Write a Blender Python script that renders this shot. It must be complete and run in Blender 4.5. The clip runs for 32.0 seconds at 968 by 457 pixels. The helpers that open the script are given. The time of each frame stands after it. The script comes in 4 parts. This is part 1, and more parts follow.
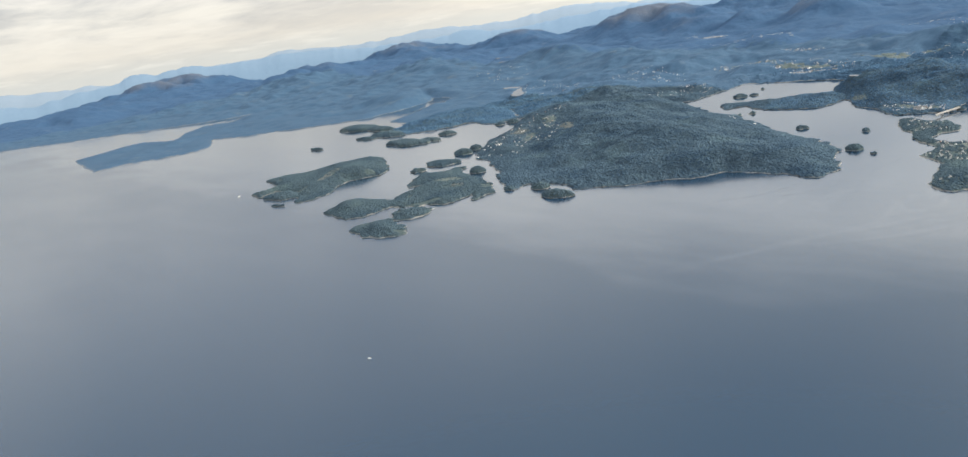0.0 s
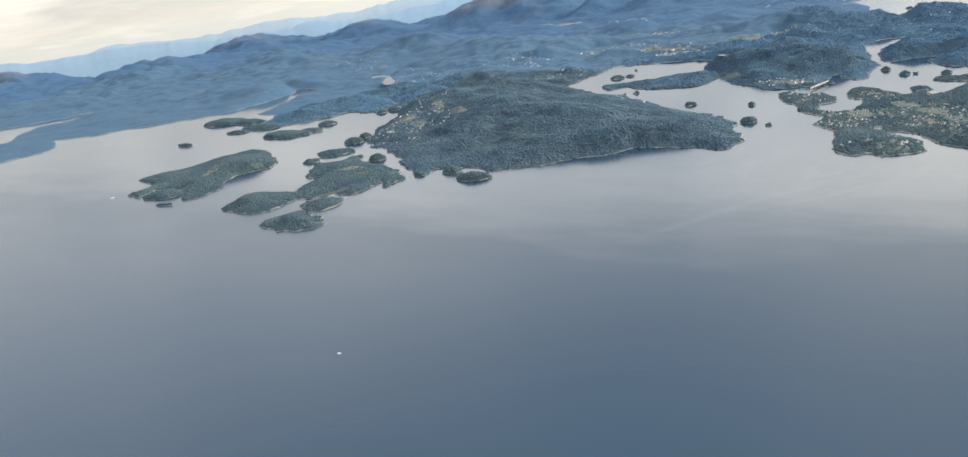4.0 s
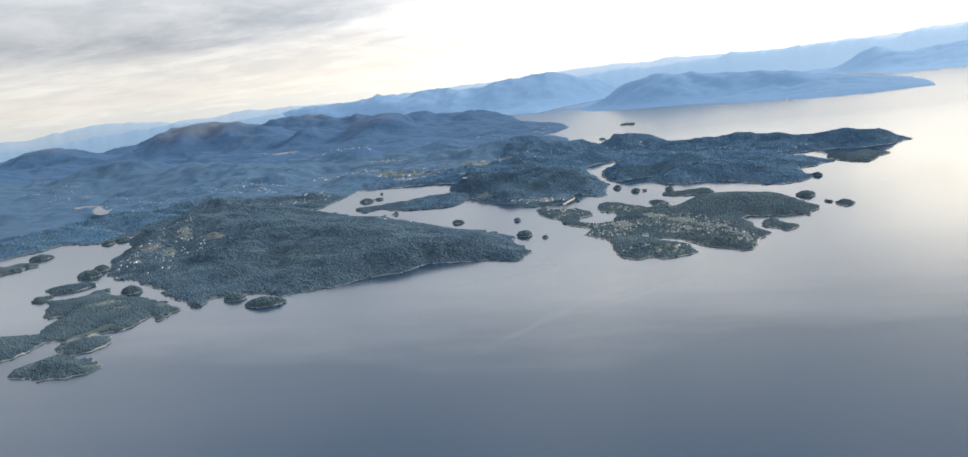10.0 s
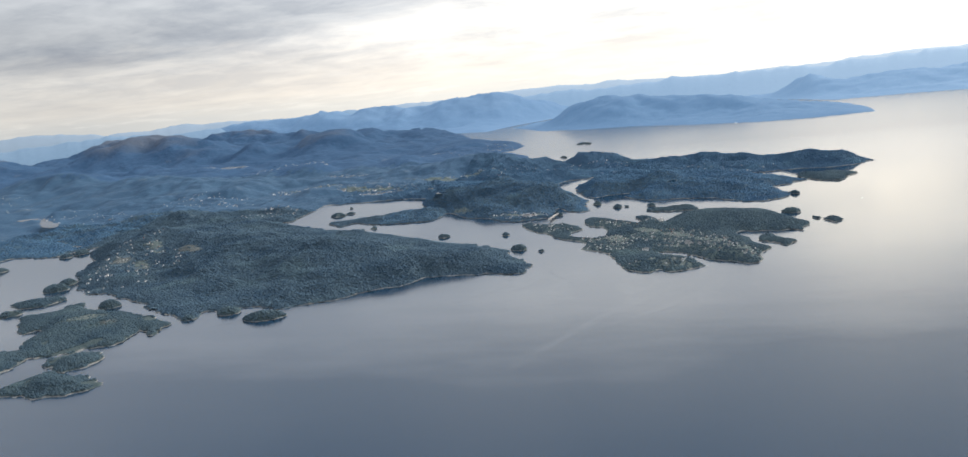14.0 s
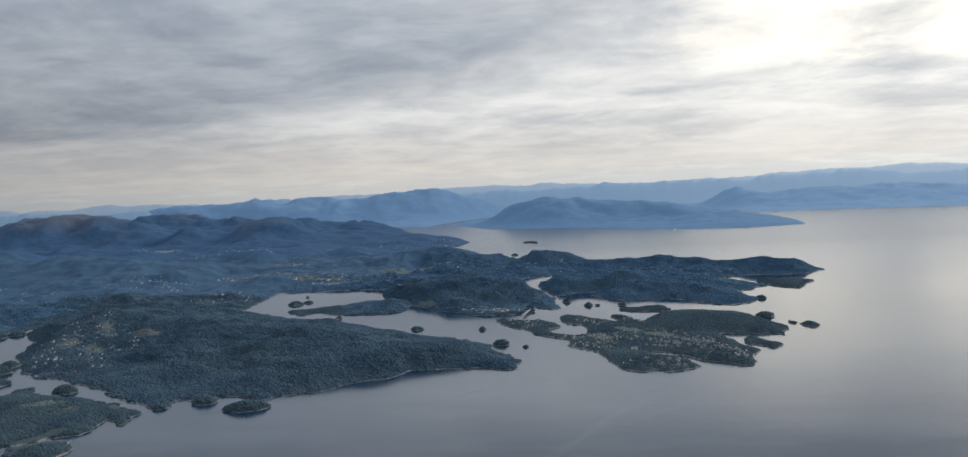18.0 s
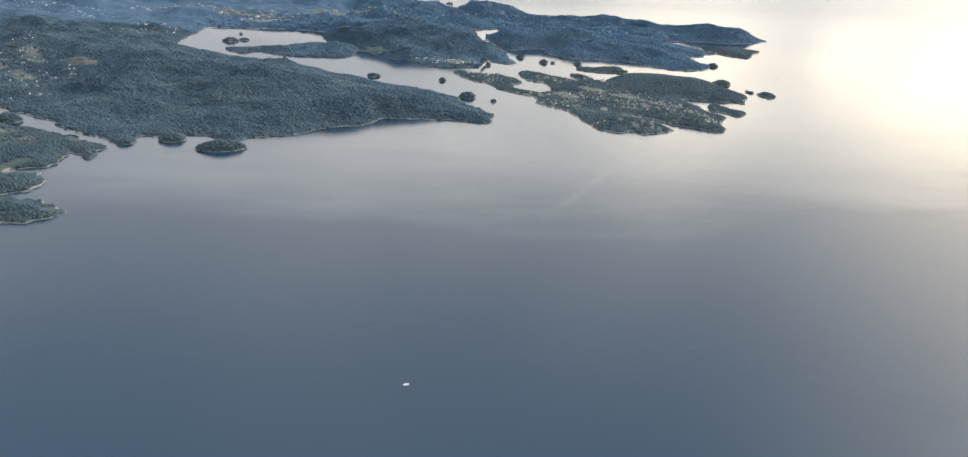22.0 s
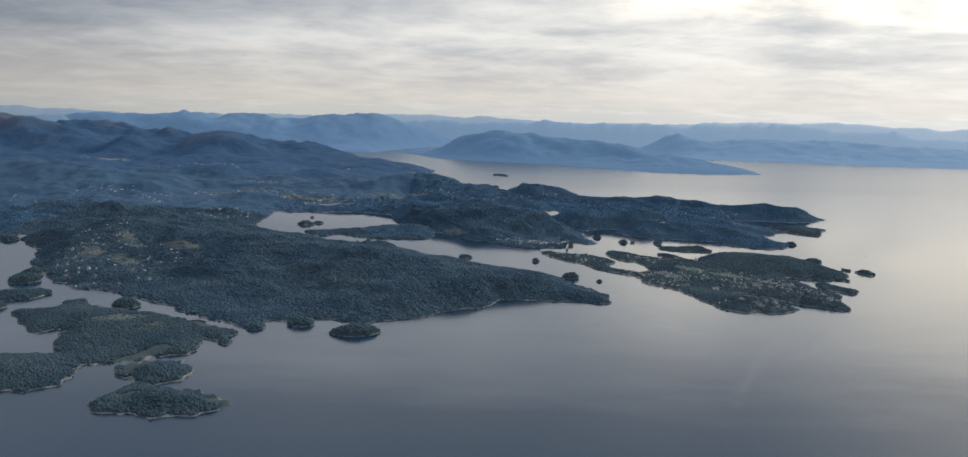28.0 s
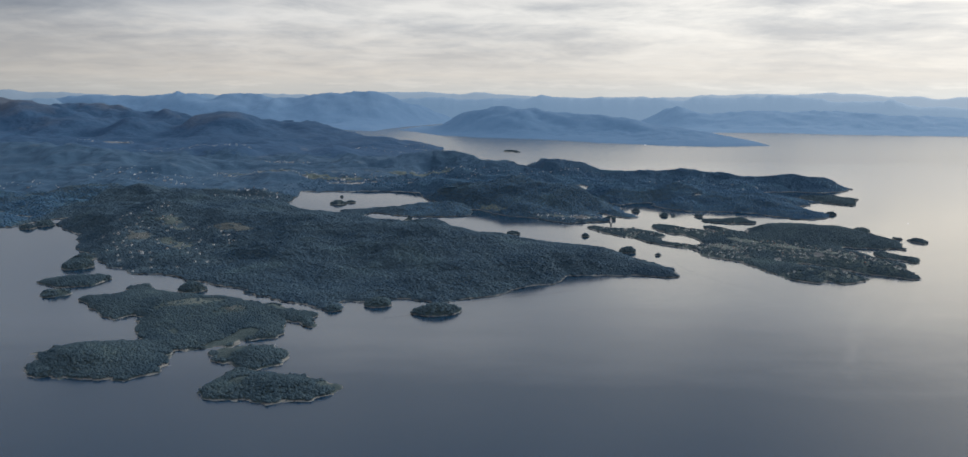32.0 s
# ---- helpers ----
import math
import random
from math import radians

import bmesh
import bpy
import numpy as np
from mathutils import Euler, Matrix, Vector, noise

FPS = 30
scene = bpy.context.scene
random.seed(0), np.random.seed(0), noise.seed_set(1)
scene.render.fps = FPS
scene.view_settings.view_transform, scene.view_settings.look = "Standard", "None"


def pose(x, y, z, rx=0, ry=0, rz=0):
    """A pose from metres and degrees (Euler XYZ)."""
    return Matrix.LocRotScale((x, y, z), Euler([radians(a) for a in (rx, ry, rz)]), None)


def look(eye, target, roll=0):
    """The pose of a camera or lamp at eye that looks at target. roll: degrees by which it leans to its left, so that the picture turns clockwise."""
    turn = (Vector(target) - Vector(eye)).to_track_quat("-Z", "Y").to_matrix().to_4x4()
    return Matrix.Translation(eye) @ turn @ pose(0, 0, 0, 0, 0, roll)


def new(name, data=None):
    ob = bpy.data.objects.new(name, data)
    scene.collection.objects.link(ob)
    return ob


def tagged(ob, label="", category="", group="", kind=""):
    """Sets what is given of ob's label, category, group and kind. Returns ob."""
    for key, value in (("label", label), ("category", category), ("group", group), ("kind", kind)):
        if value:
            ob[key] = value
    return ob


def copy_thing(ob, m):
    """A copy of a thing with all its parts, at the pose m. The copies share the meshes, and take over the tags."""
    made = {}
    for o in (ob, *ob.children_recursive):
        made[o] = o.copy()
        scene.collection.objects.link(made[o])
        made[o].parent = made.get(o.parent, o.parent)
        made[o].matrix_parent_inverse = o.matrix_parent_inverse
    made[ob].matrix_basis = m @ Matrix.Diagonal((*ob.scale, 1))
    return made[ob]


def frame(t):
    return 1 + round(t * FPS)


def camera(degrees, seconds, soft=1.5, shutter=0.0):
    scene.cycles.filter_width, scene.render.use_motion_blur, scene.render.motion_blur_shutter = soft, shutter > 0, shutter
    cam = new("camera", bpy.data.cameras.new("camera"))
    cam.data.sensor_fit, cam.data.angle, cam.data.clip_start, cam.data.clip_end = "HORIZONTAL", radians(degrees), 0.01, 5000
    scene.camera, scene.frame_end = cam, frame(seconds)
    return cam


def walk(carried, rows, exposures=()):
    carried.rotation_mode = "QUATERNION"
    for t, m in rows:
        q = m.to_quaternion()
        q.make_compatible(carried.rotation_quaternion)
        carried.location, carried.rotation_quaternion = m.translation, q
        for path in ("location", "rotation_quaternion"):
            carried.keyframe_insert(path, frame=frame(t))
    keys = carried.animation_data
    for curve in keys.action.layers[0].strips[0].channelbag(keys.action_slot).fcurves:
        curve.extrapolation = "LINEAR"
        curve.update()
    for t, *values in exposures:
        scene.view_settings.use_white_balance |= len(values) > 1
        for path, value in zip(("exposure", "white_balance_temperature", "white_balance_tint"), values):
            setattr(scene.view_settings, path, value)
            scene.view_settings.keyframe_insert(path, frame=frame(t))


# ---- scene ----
# Coastal fjord country from a low aircraft, laid out at about one fifth of its true size
# (flying height 160 m for about 800 m). +y is away from the flight line, +x along it.
cam = camera(61.22, 32.0)

# seconds, x, y, z, heading, dip, lean (degrees)
FLIGHT = [
    (0, 241.6, 70.5, 166.1, -52.23, 14.26, 8.77),
    (0.5, 234.9, 65.1, 165.9, -50.78, 14.20, 8.88),
    (1, 228.1, 60.1, 165.8, -49.32, 14.21, 8.95),
    (1.5, 221.3, 55.2, 165.7, -47.86, 14.34, 8.95),
    (2, 214.4, 50.7, 165.5, -46.42, 14.72, 8.83),
    (2.5, 207.4, 46.3, 165.4, -45.12, 15.06, 8.58),
    (4.5, 178.8, 31.1, 164.8, -39.79, 16.76, 9.84),
    (5, 171.5, 27.8, 164.6, -37.30, 17.26, 10.54),
    (5.5, 164.2, 24.8, 164.5, -32.76, 17.93, 9.78),
    (6, 156.8, 21.9, 164.3, -29.17, 17.05, 8.91),
    (6.5, 149.4, 19.3, 164.1, -27.06, 15.90, 8.28),
    (7, 141.9, 16.8, 164.0, -25.64, 14.89, 7.70),
    (7.5, 134.3, 14.5, 163.8, -24.21, 14.35, 7.46),
    (8, 126.7, 12.4, 163.6, -22.98, 13.43, 7.33),
    (8.5, 119.1, 10.5, 163.4, -21.95, 12.44, 7.29),
    (9, 111.4, 8.8, 163.2, -20.83, 11.70, 7.37),
    (9.5, 103.7, 7.2, 163.0, -19.57, 10.81, 7.23),
    (10, 95.9, 5.8, 162.8, -18.51, 10.40, 7.08),
    (10.5, 88.1, 4.6, 162.6, -17.96, 10.48, 6.96),
    (11, 80.2, 3.5, 162.4, -17.88, 10.71, 6.94),
    (11.5, 72.4, 2.5, 162.2, -17.69, 10.94, 6.93),
    (12, 64.4, 1.7, 162.0, -17.36, 10.89, 6.79),
    (12.5, 56.5, 1.1, 161.7, -16.48, 10.84, 6.53),
    (13, 48.5, 0.5, 161.5, -15.38, 10.79, 6.35),
    (13.5, 40.5, 0.1, 161.3, -14.40, 10.57, 6.10),
    (14, 32.4, -0.1, 161.0, -13.59, 9.52, 5.81),
    (14.5, 24.4, -0.3, 160.8, -12.76, 8.61, 5.53),
    (16.5, -8.2, 0.3, 159.7, -9.65, 5.56, 4.18),
    (17, -16.4, 0.7, 159.5, -8.93, 4.57, 3.81),
    (17.5, -24.6, 1.2, 159.2, -8.23, 3.61, 3.32),
    (18, -32.8, 1.8, 158.9, -7.53, 3.12, 2.84),
    (18.5, -41.0, 2.5, 158.6, -6.89, 4.24, 2.29),
    (19, -49.3, 3.2, 158.3, -6.25, 6.98, 1.63),
    (19.5, -57.5, 4.0, 158.0, -5.46, 10.61, 1.01),
    (20, -65.8, 4.9, 157.7, -4.31, 15.76, 0.28),
    (20.5, -74.1, 5.9, 157.3, -3.08, 18.03, -0.37),
    (21, -82.3, 6.9, 157.0, -1.96, 19.44, -0.98),
    (21.5, -90.6, 8.0, 156.7, -1.14, 20.43, -1.64),
    (22, -98.9, 9.2, 156.3, -0.49, 20.31, -2.02),
    (22.5, -107.2, 10.3, 156.0, -0.09, 17.36, -2.00),
    (23, -115.5, 11.6, 155.6, -0.00, 11.92, -1.72),
    (23.5, -123.8, 12.8, 155.3, -0.11, 9.35, -1.47),
    (24, -132.1, 14.2, 154.9, -0.64, 9.06, -1.35),
    (24.5, -140.4, 15.5, 154.5, -1.08, 8.57, -1.18),
    (25, -148.7, 16.8, 154.1, -1.42, 8.34, -1.15),
    (25.5, -156.9, 18.2, 153.8, -1.57, 8.14, -1.21),
    (27.5, -189.9, 23.9, 152.1, -1.18, 7.78, -1.43),
    (28, -198.2, 25.3, 151.7, -0.90, 7.87, -1.43),
    (28.5, -206.3, 26.7, 151.3, -0.44, 8.18, -1.46),
    (29, -214.5, 28.1, 150.8, 0.08, 8.04, -1.34),
    (29.5, -222.7, 29.4, 150.4, 0.51, 7.39, -1.12),
    (30, -230.8, 30.8, 149.9, 0.66, 7.44, -0.84),
    (30.5, -238.9, 32.1, 149.4, 0.39, 7.56, -0.60),
    (31, -247.0, 33.4, 148.9, 0.21, 7.90, -0.49),
    (31.5, -255.1, 34.7, 148.5, 0.19, 8.41, -0.42),
    (32, -263.1, 35.9, 148.0, 0.06, 9.45, -0.41),
]


def aim(x, y, z, heading, dip, lean):
    h, d = radians(heading), radians(dip)
    way = Vector((math.sin(h) * math.cos(d), math.cos(h) * math.cos(d), -math.sin(d)))
    return look((x, y, z), Vector((x, y, z)) + way * 500, -lean)


EXPOSURES = [(0, 1.71, 7150, 8), (5, 1.96, 7300, 8), (6, 2.06, 7300, 8), (7, 1.73, 7000, 8), (9, 1.66, 6850, 9), (11, 1.42, 6720, 9), (14, 1.3, 6700, 9), (17, 0.9, 6480, 9), (18, 0.58, 6340, 9), (20, 0.71, 6750, 9), (21, 1.5, 7200, 10), (22, 1.58, 7200, 10), (23, 1.16, 6600, 9), (24, 0.66, 6400, 9), (25, 0.58, 6440, 9), (32, 0.52, 6400, 9)]
walk(cam, [(t, aim(*p)) for t, *p in FLIGHT], exposures=EXPOSURES)

# ---- sky and sun ----
SUN_HEADING, SUN_HEIGHT = 52.0, 24.0
sun_way = Vector((math.sin(radians(SUN_HEADING)) * math.cos(radians(SUN_HEIGHT)),
                  math.cos(radians(SUN_HEADING)) * math.cos(radians(SUN_HEIGHT)), math.sin(radians(SUN_HEIGHT))))
sun_data = bpy.data.lights.new("sun", "SUN")
sun_data.energy, sun_data.angle, sun_data.color = 1.5, radians(20), (1.0, 0.95, 0.88)
sun = new("sun", sun_data)
sun.matrix_world = look(sun_way * 1000, (0, 0, 0))


class Graph:
    """Short hand for node trees."""

    def __init__(self, tree):
        self.tree, self.nodes = tree, tree.nodes
        self.nodes.clear()

    def add(self, kind, **values):
        n = self.nodes.new(kind)
        for key, value in values.items():
            self.put(n.inputs[int(key[2:]) if key.startswith("i_") else key], value)
        return n

    def put(self, socket, value):
        if isinstance(value, bpy.types.NodeSocket):
            self.tree.links.new(value, socket)
        elif isinstance(value, bpy.types.Node):
            self.tree.links.new(value.outputs[0], socket)
        else:
            socket.default_value = value

    def math(self, op, a, b=0.0, c=0.0):
        n = self.add("ShaderNodeMath", i_0=a, i_1=b, i_2=c)
        n.operation = op
        return n.outputs[0]

    def vmath(self, op, a, b=(0, 0, 0)):
        n = self.add("ShaderNodeVectorMath", i_0=a, i_1=b)
        n.operation = op
        return n.outputs[1] if op == "DOT_PRODUCT" else n.outputs[0]

    def ramp(self, fac, stops):
        n = self.add("ShaderNodeValToRGB", i_0=fac)
        e = n.color_ramp.elements
        while len(e) < len(stops):
            e.new(0.5)
        for k, (at, c) in zip(e, stops):
            k.position, k.color = at, (*c, 1) if len(c) == 3 else c
        return n.outputs[0]

    def mix(self, fac, a, b, how="MIX"):
        n = self.add("ShaderNodeMix")
        n.data_type, n.blend_type = "RGBA", how
        for at, v in ((0, fac), (6, a), (7, b)):
            self.put(n.inputs[at], (*v, 1) if isinstance(v, tuple) and len(v) == 3 else v)
        return n.outputs[2]

    def noise(self, vector, scale, detail=4.0, rough=0.55):
        return self.add("ShaderNodeTexNoise", i_0=vector, Scale=scale, Detail=detail, Roughness=rough).outputs[0]

    def step(self, value, low, high):
        n = self.add("ShaderNodeMapRange", i_0=value, i_1=low, i_2=high, i_3=0.0, i_4=1.0)
        return n.outputs[0]


world = bpy.data.worlds.new("sky")
scene.world = world
world.use_nodes = True
g = Graph(world.node_tree)
way = g.add("ShaderNodeTexCoord").outputs[0]
sky = g.add("ShaderNodeTexSky")
sky.sky_type, sky.sun_disc, sky.sun_elevation, sky.sun_rotation = "NISHITA", False, radians(SUN_HEIGHT), radians(SUN_HEADING)
parts = g.add("ShaderNodeSeparateXYZ", i_0=way)
up = parts.outputs[2]
# one layer of cloud, seen flat overhead and drawn together towards the horizon
lift = g.math("ADD", g.math("MAXIMUM", up, 0.0), 0.12)
flat = g.add("ShaderNodeCombineXYZ", i_0=g.math("DIVIDE", parts.outputs[0], lift), i_1=g.math("DIVIDE", parts.outputs[1], lift), i_2=0.0).outputs[0]
bend = g.add("ShaderNodeTexNoise", i_0=flat, Scale=0.9, Detail=3.0).outputs[1]
flat = g.vmath("ADD", flat, g.vmath("SCALE", bend, (0, 0, 0)))
flat.node.inputs[1].links[0].from_node.inputs[3].default_value = 0.6
big = g.noise(flat, 0.45, 5.0, 0.55)
fine = g.noise(flat, 1.5, 7.0, 0.6)
wisp = g.noise(g.vmath("MULTIPLY", flat, (0.9, 1.2, 0.0)), 3.4, 6.0, 0.6)
curd = g.noise(flat, 2.6, 6.0, 0.62)
thick = g.math("ADD", g.math("MULTIPLY", big, 0.44), g.math("ADD", g.math("MULTIPLY", fine, 0.28), g.math("ADD", g.math("MULTIPLY", curd, 0.18), g.math("MULTIPLY", wisp, 0.10))))
cloud = g.ramp(thick, [(0.42, (0.90, 0.885, 0.86)), (0.47, (0.78, 0.775, 0.765)), (0.52, (0.63, 0.64, 0.655)), (0.58, (0.49, 0.51, 0.545))])
# brighter and warmer round the hidden sun, dimmer away from it
toward = g.vmath("DOT_PRODUCT", g.vmath("NORMALIZE", way), tuple(sun_way))
side = g.step(toward, -0.4, 1.0)
near = g.math("POWER", g.math("MAXIMUM", toward, 0.0), 4.0)
high = g.step(up, 0.10, 0.26)
cloud = g.mix(1.0, cloud, g.mix(high, g.ramp(side, [(0.0, (0.36, 0.37, 0.385)), (0.28, (0.435, 0.44, 0.45)), (0.52, (0.61, 0.61, 0.615)), (0.75, (0.73, 0.725, 0.715)), (0.9, (0.93, 0.905, 0.865)), (1.0, (1.45, 1.34, 1.18))]),
                                  g.ramp(side, [(0.0, (0.66, 0.68, 0.72)), (0.5, (0.70, 0.715, 0.74)), (0.75, (0.82, 0.815, 0.805)), (0.9, (0.98, 0.955, 0.915)), (1.0, (1.5, 1.38, 1.21))])), "MULTIPLY")
# a darker bank over the land, and bluer cloud overhead
bank = g.vmath("MULTIPLY", g.vmath("SUBTRACT", flat, (-1.7, 3.65, 0.0)), (0.52, 0.85, 0.0))
bank = g.math("ADD", g.vmath("DOT_PRODUCT", bank, bank), g.math("MULTIPLY", g.math("SUBTRACT", fine, 0.5), 2.6))
bank = g.step(bank, 1.35, 0.55)
cloud = g.mix(bank, cloud, g.mix(1.0, cloud, (0.62, 0.66, 0.72), "MULTIPLY"))
# thin cloud ahead of the sun
thin = g.vmath("MULTIPLY", g.vmath("SUBTRACT", flat, (1.7, 3.6, 0.0)), (0.9, 1.2, 0.0))
thin = g.math("ADD", g.vmath("DOT_PRODUCT", thin, thin), g.math("MULTIPLY", g.math("SUBTRACT", fine, 0.5), 4.0))
thin = g.step(thin, 1.3, 0.0)
cloud = g.mix(thin, cloud, g.mix(1.0, cloud, (1.22, 1.18, 1.10), "MULTIPLY"))
# dimmed at middle height for the near sea, brightened unseen overhead for the land
cloud = g.mix(1.0, cloud, g.ramp(up, [(0.24, (1, 1, 1)), (0.45, (0.72, 0.75, 0.79)), (0.65, (0.84, 0.88, 0.93)), (1.0, (1.65, 1.68, 1.72))]), "MULTIPLY")
glow = g.math("MULTIPLY", g.math("POWER", near, 3.5), g.math("MULTIPLY", g.math("POWER", fine, 2.0), 3.6))
cloud = g.mix(1.0, cloud, g.mix(glow, (0.0, 0.0, 0.0), (0.36, 0.32, 0.26)), "ADD")
gaps = g.step(thick, 0.33, 0.39)
total = g.mix(gaps, g.mix(1.0, sky.outputs[0], (0.10, 0.10, 0.10), "MULTIPLY"), cloud)
# pale warm air low over the horizon, with a thin line of far cloud
low = g.math("ADD", g.math("MAXIMUM", up, 0.0), g.math("MULTIPLY", g.math("SUBTRACT", wisp, 0.5), 0.05))
haze = g.ramp(low, [(0.0, (0.92, 0.92, 0.92)), (0.03, (0.6, 0.6, 0.6)), (0.085, (0.0, 0.0, 0.0))])
total = g.mix(haze, total, g.ramp(side, [(0.0, (0.27, 0.265, 0.256)), (0.28, (0.315, 0.302, 0.285)), (0.52, (0.49, 0.447, 0.398)), (0.75, (0.56, 0.52, 0.472)), (0.9, (0.70, 0.65, 0.585)), (1.0, (0.88, 0.80, 0.70))]))
puff = g.noise(g.vmath("MULTIPLY", way, (16.0, 16.0, 150.0)), 1.0, 5.0, 0.6)
puff = g.math("MULTIPLY", g.step(puff, 0.50, 0.62), g.math("MULTIPLY", g.step(up, 0.020, 0.008), g.step(up, -0.004, 0.004)))
total = g.mix(1.0, total, g.ramp(up, [(0.0, (0.86, 0.92, 0.98)), (0.02, (1, 1, 1))]), "MULTIPLY")
total = g.mix(g.math("MULTIPLY", puff, 0.5), total, g.mix(1.0, total, (1.22, 1.2, 1.18), "MULTIPLY"))
shade = g.add("ShaderNodeBackground", i_0=total, i_1=0.92)
g.add("ShaderNodeOutputWorld", i_0=shade)

# ---- materials ----
def material(name):
    m = bpy.data.materials.new(name)
    m.use_nodes = True
    return m, Graph(m.node_tree)


def finish(g, colour, rough=0.8, bump=None, depth=1.0, strength=0.5, **more):
    n = g.add("ShaderNodeBsdfPrincipled")
    g.put(n.inputs["Base Color"], colour if not isinstance(colour, tuple) else (*colour, 1))
    g.put(n.inputs["Roughness"], rough)
    for key, value in more.items():
        g.put(n.inputs[key.replace("_", " ")], value)
    if bump is not None:
        g.put(n.inputs["Normal"], g.add("ShaderNodeBump", Strength=strength, Distance=depth, Height=bump).outputs[0])
    g.add("ShaderNodeOutputMaterial", i_0=n)


def place(g):
    return g.add("ShaderNodeNewGeometry").outputs[0]


def sea_material(name="sea_water"):
    m, g = material(name)
    still = g.add("ShaderNodeAttribute")
    still.attribute_name, still = "calm", still.outputs[2]
    at = place(g)
    swell = g.noise(at, 0.06, 5.0, 0.6)
    chop = g.noise(at, 0.55, 6.0, 0.65)
    slick = g.noise(g.vmath("MULTIPLY", at, (0.004, 0.011, 0.0)), 1.0, 5.0, 0.6)
    # the open fjord is ruffled by the wind, the sounds behind the headland lie sheltered
    xyz = g.add("ShaderNodeSeparateXYZ", i_0=at)
    lee = g.math("ADD", xyz.outputs[1], g.math("MULTIPLY", g.math("SUBTRACT", slick, 0.5), 200.0))
    lee = g.math("SUBTRACT", lee, g.math("MULTIPLY", g.math("MAXIMUM", xyz.outputs[0], 0.0), 0.4))
    lee = g.step(lee, 430.0, 900.0)
    still_lee = g.math("MULTIPLY", lee, g.step(xyz.outputs[1], 1900.0, 1250.0))
    calm = g.math("MULTIPLY", g.step(slick, 0.40, 0.66), g.math("SUBTRACT", 0.6, g.math("MULTIPLY", lee, 0.5)))
    # pale threads off the points of the sound, drawn by a raised IOR only
    warp = g.add("ShaderNodeTexNoise", i_0=at, Scale=0.014, Detail=3.0).outputs[1]
    thread = g.vmath("ADD", g.vmath("MULTIPLY", at, (0.022, 0.012, 0.0)), warp)
    thread = g.math("ABSOLUTE", g.math("SUBTRACT", g.noise(thread, 1.3, 3.0, 0.55), 0.5))
    off = g.vmath("MULTIPLY", g.vmath("SUBTRACT", at, (-25.0, 672.0, 0.0)), (0.0058, 0.0085, 0.0))
    race = g.step(g.vmath("DOT_PRODUCT", off, off), 1.0, 0.15)
    thread = g.math("MULTIPLY", g.step(thread, 0.035, 0.0), race)
    colour = g.mix(g.noise(at, 0.003, 3.0), (0.004, 0.022, 0.052), (0.005, 0.027, 0.059))
    rough = g.math("SUBTRACT", g.math("SUBTRACT", 0.225, g.math("MULTIPLY", still_lee, 0.13)), g.math("MULTIPLY", calm, 0.07))
    height = g.math("ADD", g.math("MULTIPLY", swell, 0.4), g.math("MULTIPLY", chop, g.math("SUBTRACT", 0.13, g.math("MULTIPLY", calm, 0.11))))
    # IOR climbs far past water's own with distance, to brighten the reflection
    finish(g, colour, rough, height, 1.0, g.math("SUBTRACT", 0.18, g.math("MULTIPLY", still_lee, 0.16)), IOR=g.math("ADD", g.math("MULTIPLY_ADD", g.math("MAXIMUM", g.math("MULTIPLY", still, 0.6), thread), 0.45, 1.36), g.math("ADD", g.math("MULTIPLY", lee, 0.95), g.math("MULTIPLY", still_lee, 1.1))))
    return m


def land_material(name, low, high, bare, amount, rim=0.5):
    """Wooded ground: patchy undergrowth, clearings, and pale washed rock along the water."""
    m, g = material(name)
    at = place(g)
    patch = g.noise(at, 0.02, 6.0, 0.6)
    grain = g.noise(at, 0.35, 6.0, 0.7)
    colour = g.mix(g.step(grain, 0.3, 0.7), low, high)
    colour = g.mix(g.step(patch, 0.58 - amount, 0.75 - amount), colour, bare)
    z = g.add("ShaderNodeSeparateXYZ", i_0=at).outputs[2]
    rock = g.mix(g.noise(at, 0.8, 5.0, 0.7), (0.10, 0.103, 0.105), (0.27, 0.268, 0.26))
    edge = g.math("ADD", z, g.math("MULTIPLY", g.math("SUBTRACT", g.noise(at, 0.09, 5.0, 0.65), 0.5), 3.0))
    colour = g.mix(g.step(edge, rim, rim - 0.25), colour, rock)
    finish(g, colour, 0.9, grain, 1.5, 0.8, Specular_IOR_Level=0.15)
    return m


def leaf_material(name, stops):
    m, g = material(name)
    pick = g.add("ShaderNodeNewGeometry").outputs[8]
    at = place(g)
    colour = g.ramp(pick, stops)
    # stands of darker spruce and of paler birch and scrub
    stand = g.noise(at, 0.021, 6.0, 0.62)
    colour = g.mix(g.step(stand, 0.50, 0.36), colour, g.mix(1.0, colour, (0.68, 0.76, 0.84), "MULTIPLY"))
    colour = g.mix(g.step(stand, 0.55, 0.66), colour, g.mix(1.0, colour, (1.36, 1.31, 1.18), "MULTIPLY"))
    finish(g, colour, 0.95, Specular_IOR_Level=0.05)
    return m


def plain(name, a, b, scale, rough=0.8, **more):
    m, g = material(name)
    n = g.noise(g.add("ShaderNodeTexCoord").outputs[3], scale, 4.0, 0.6)
    finish(g, g.mix(n, a, b), rough, **more)
    return m


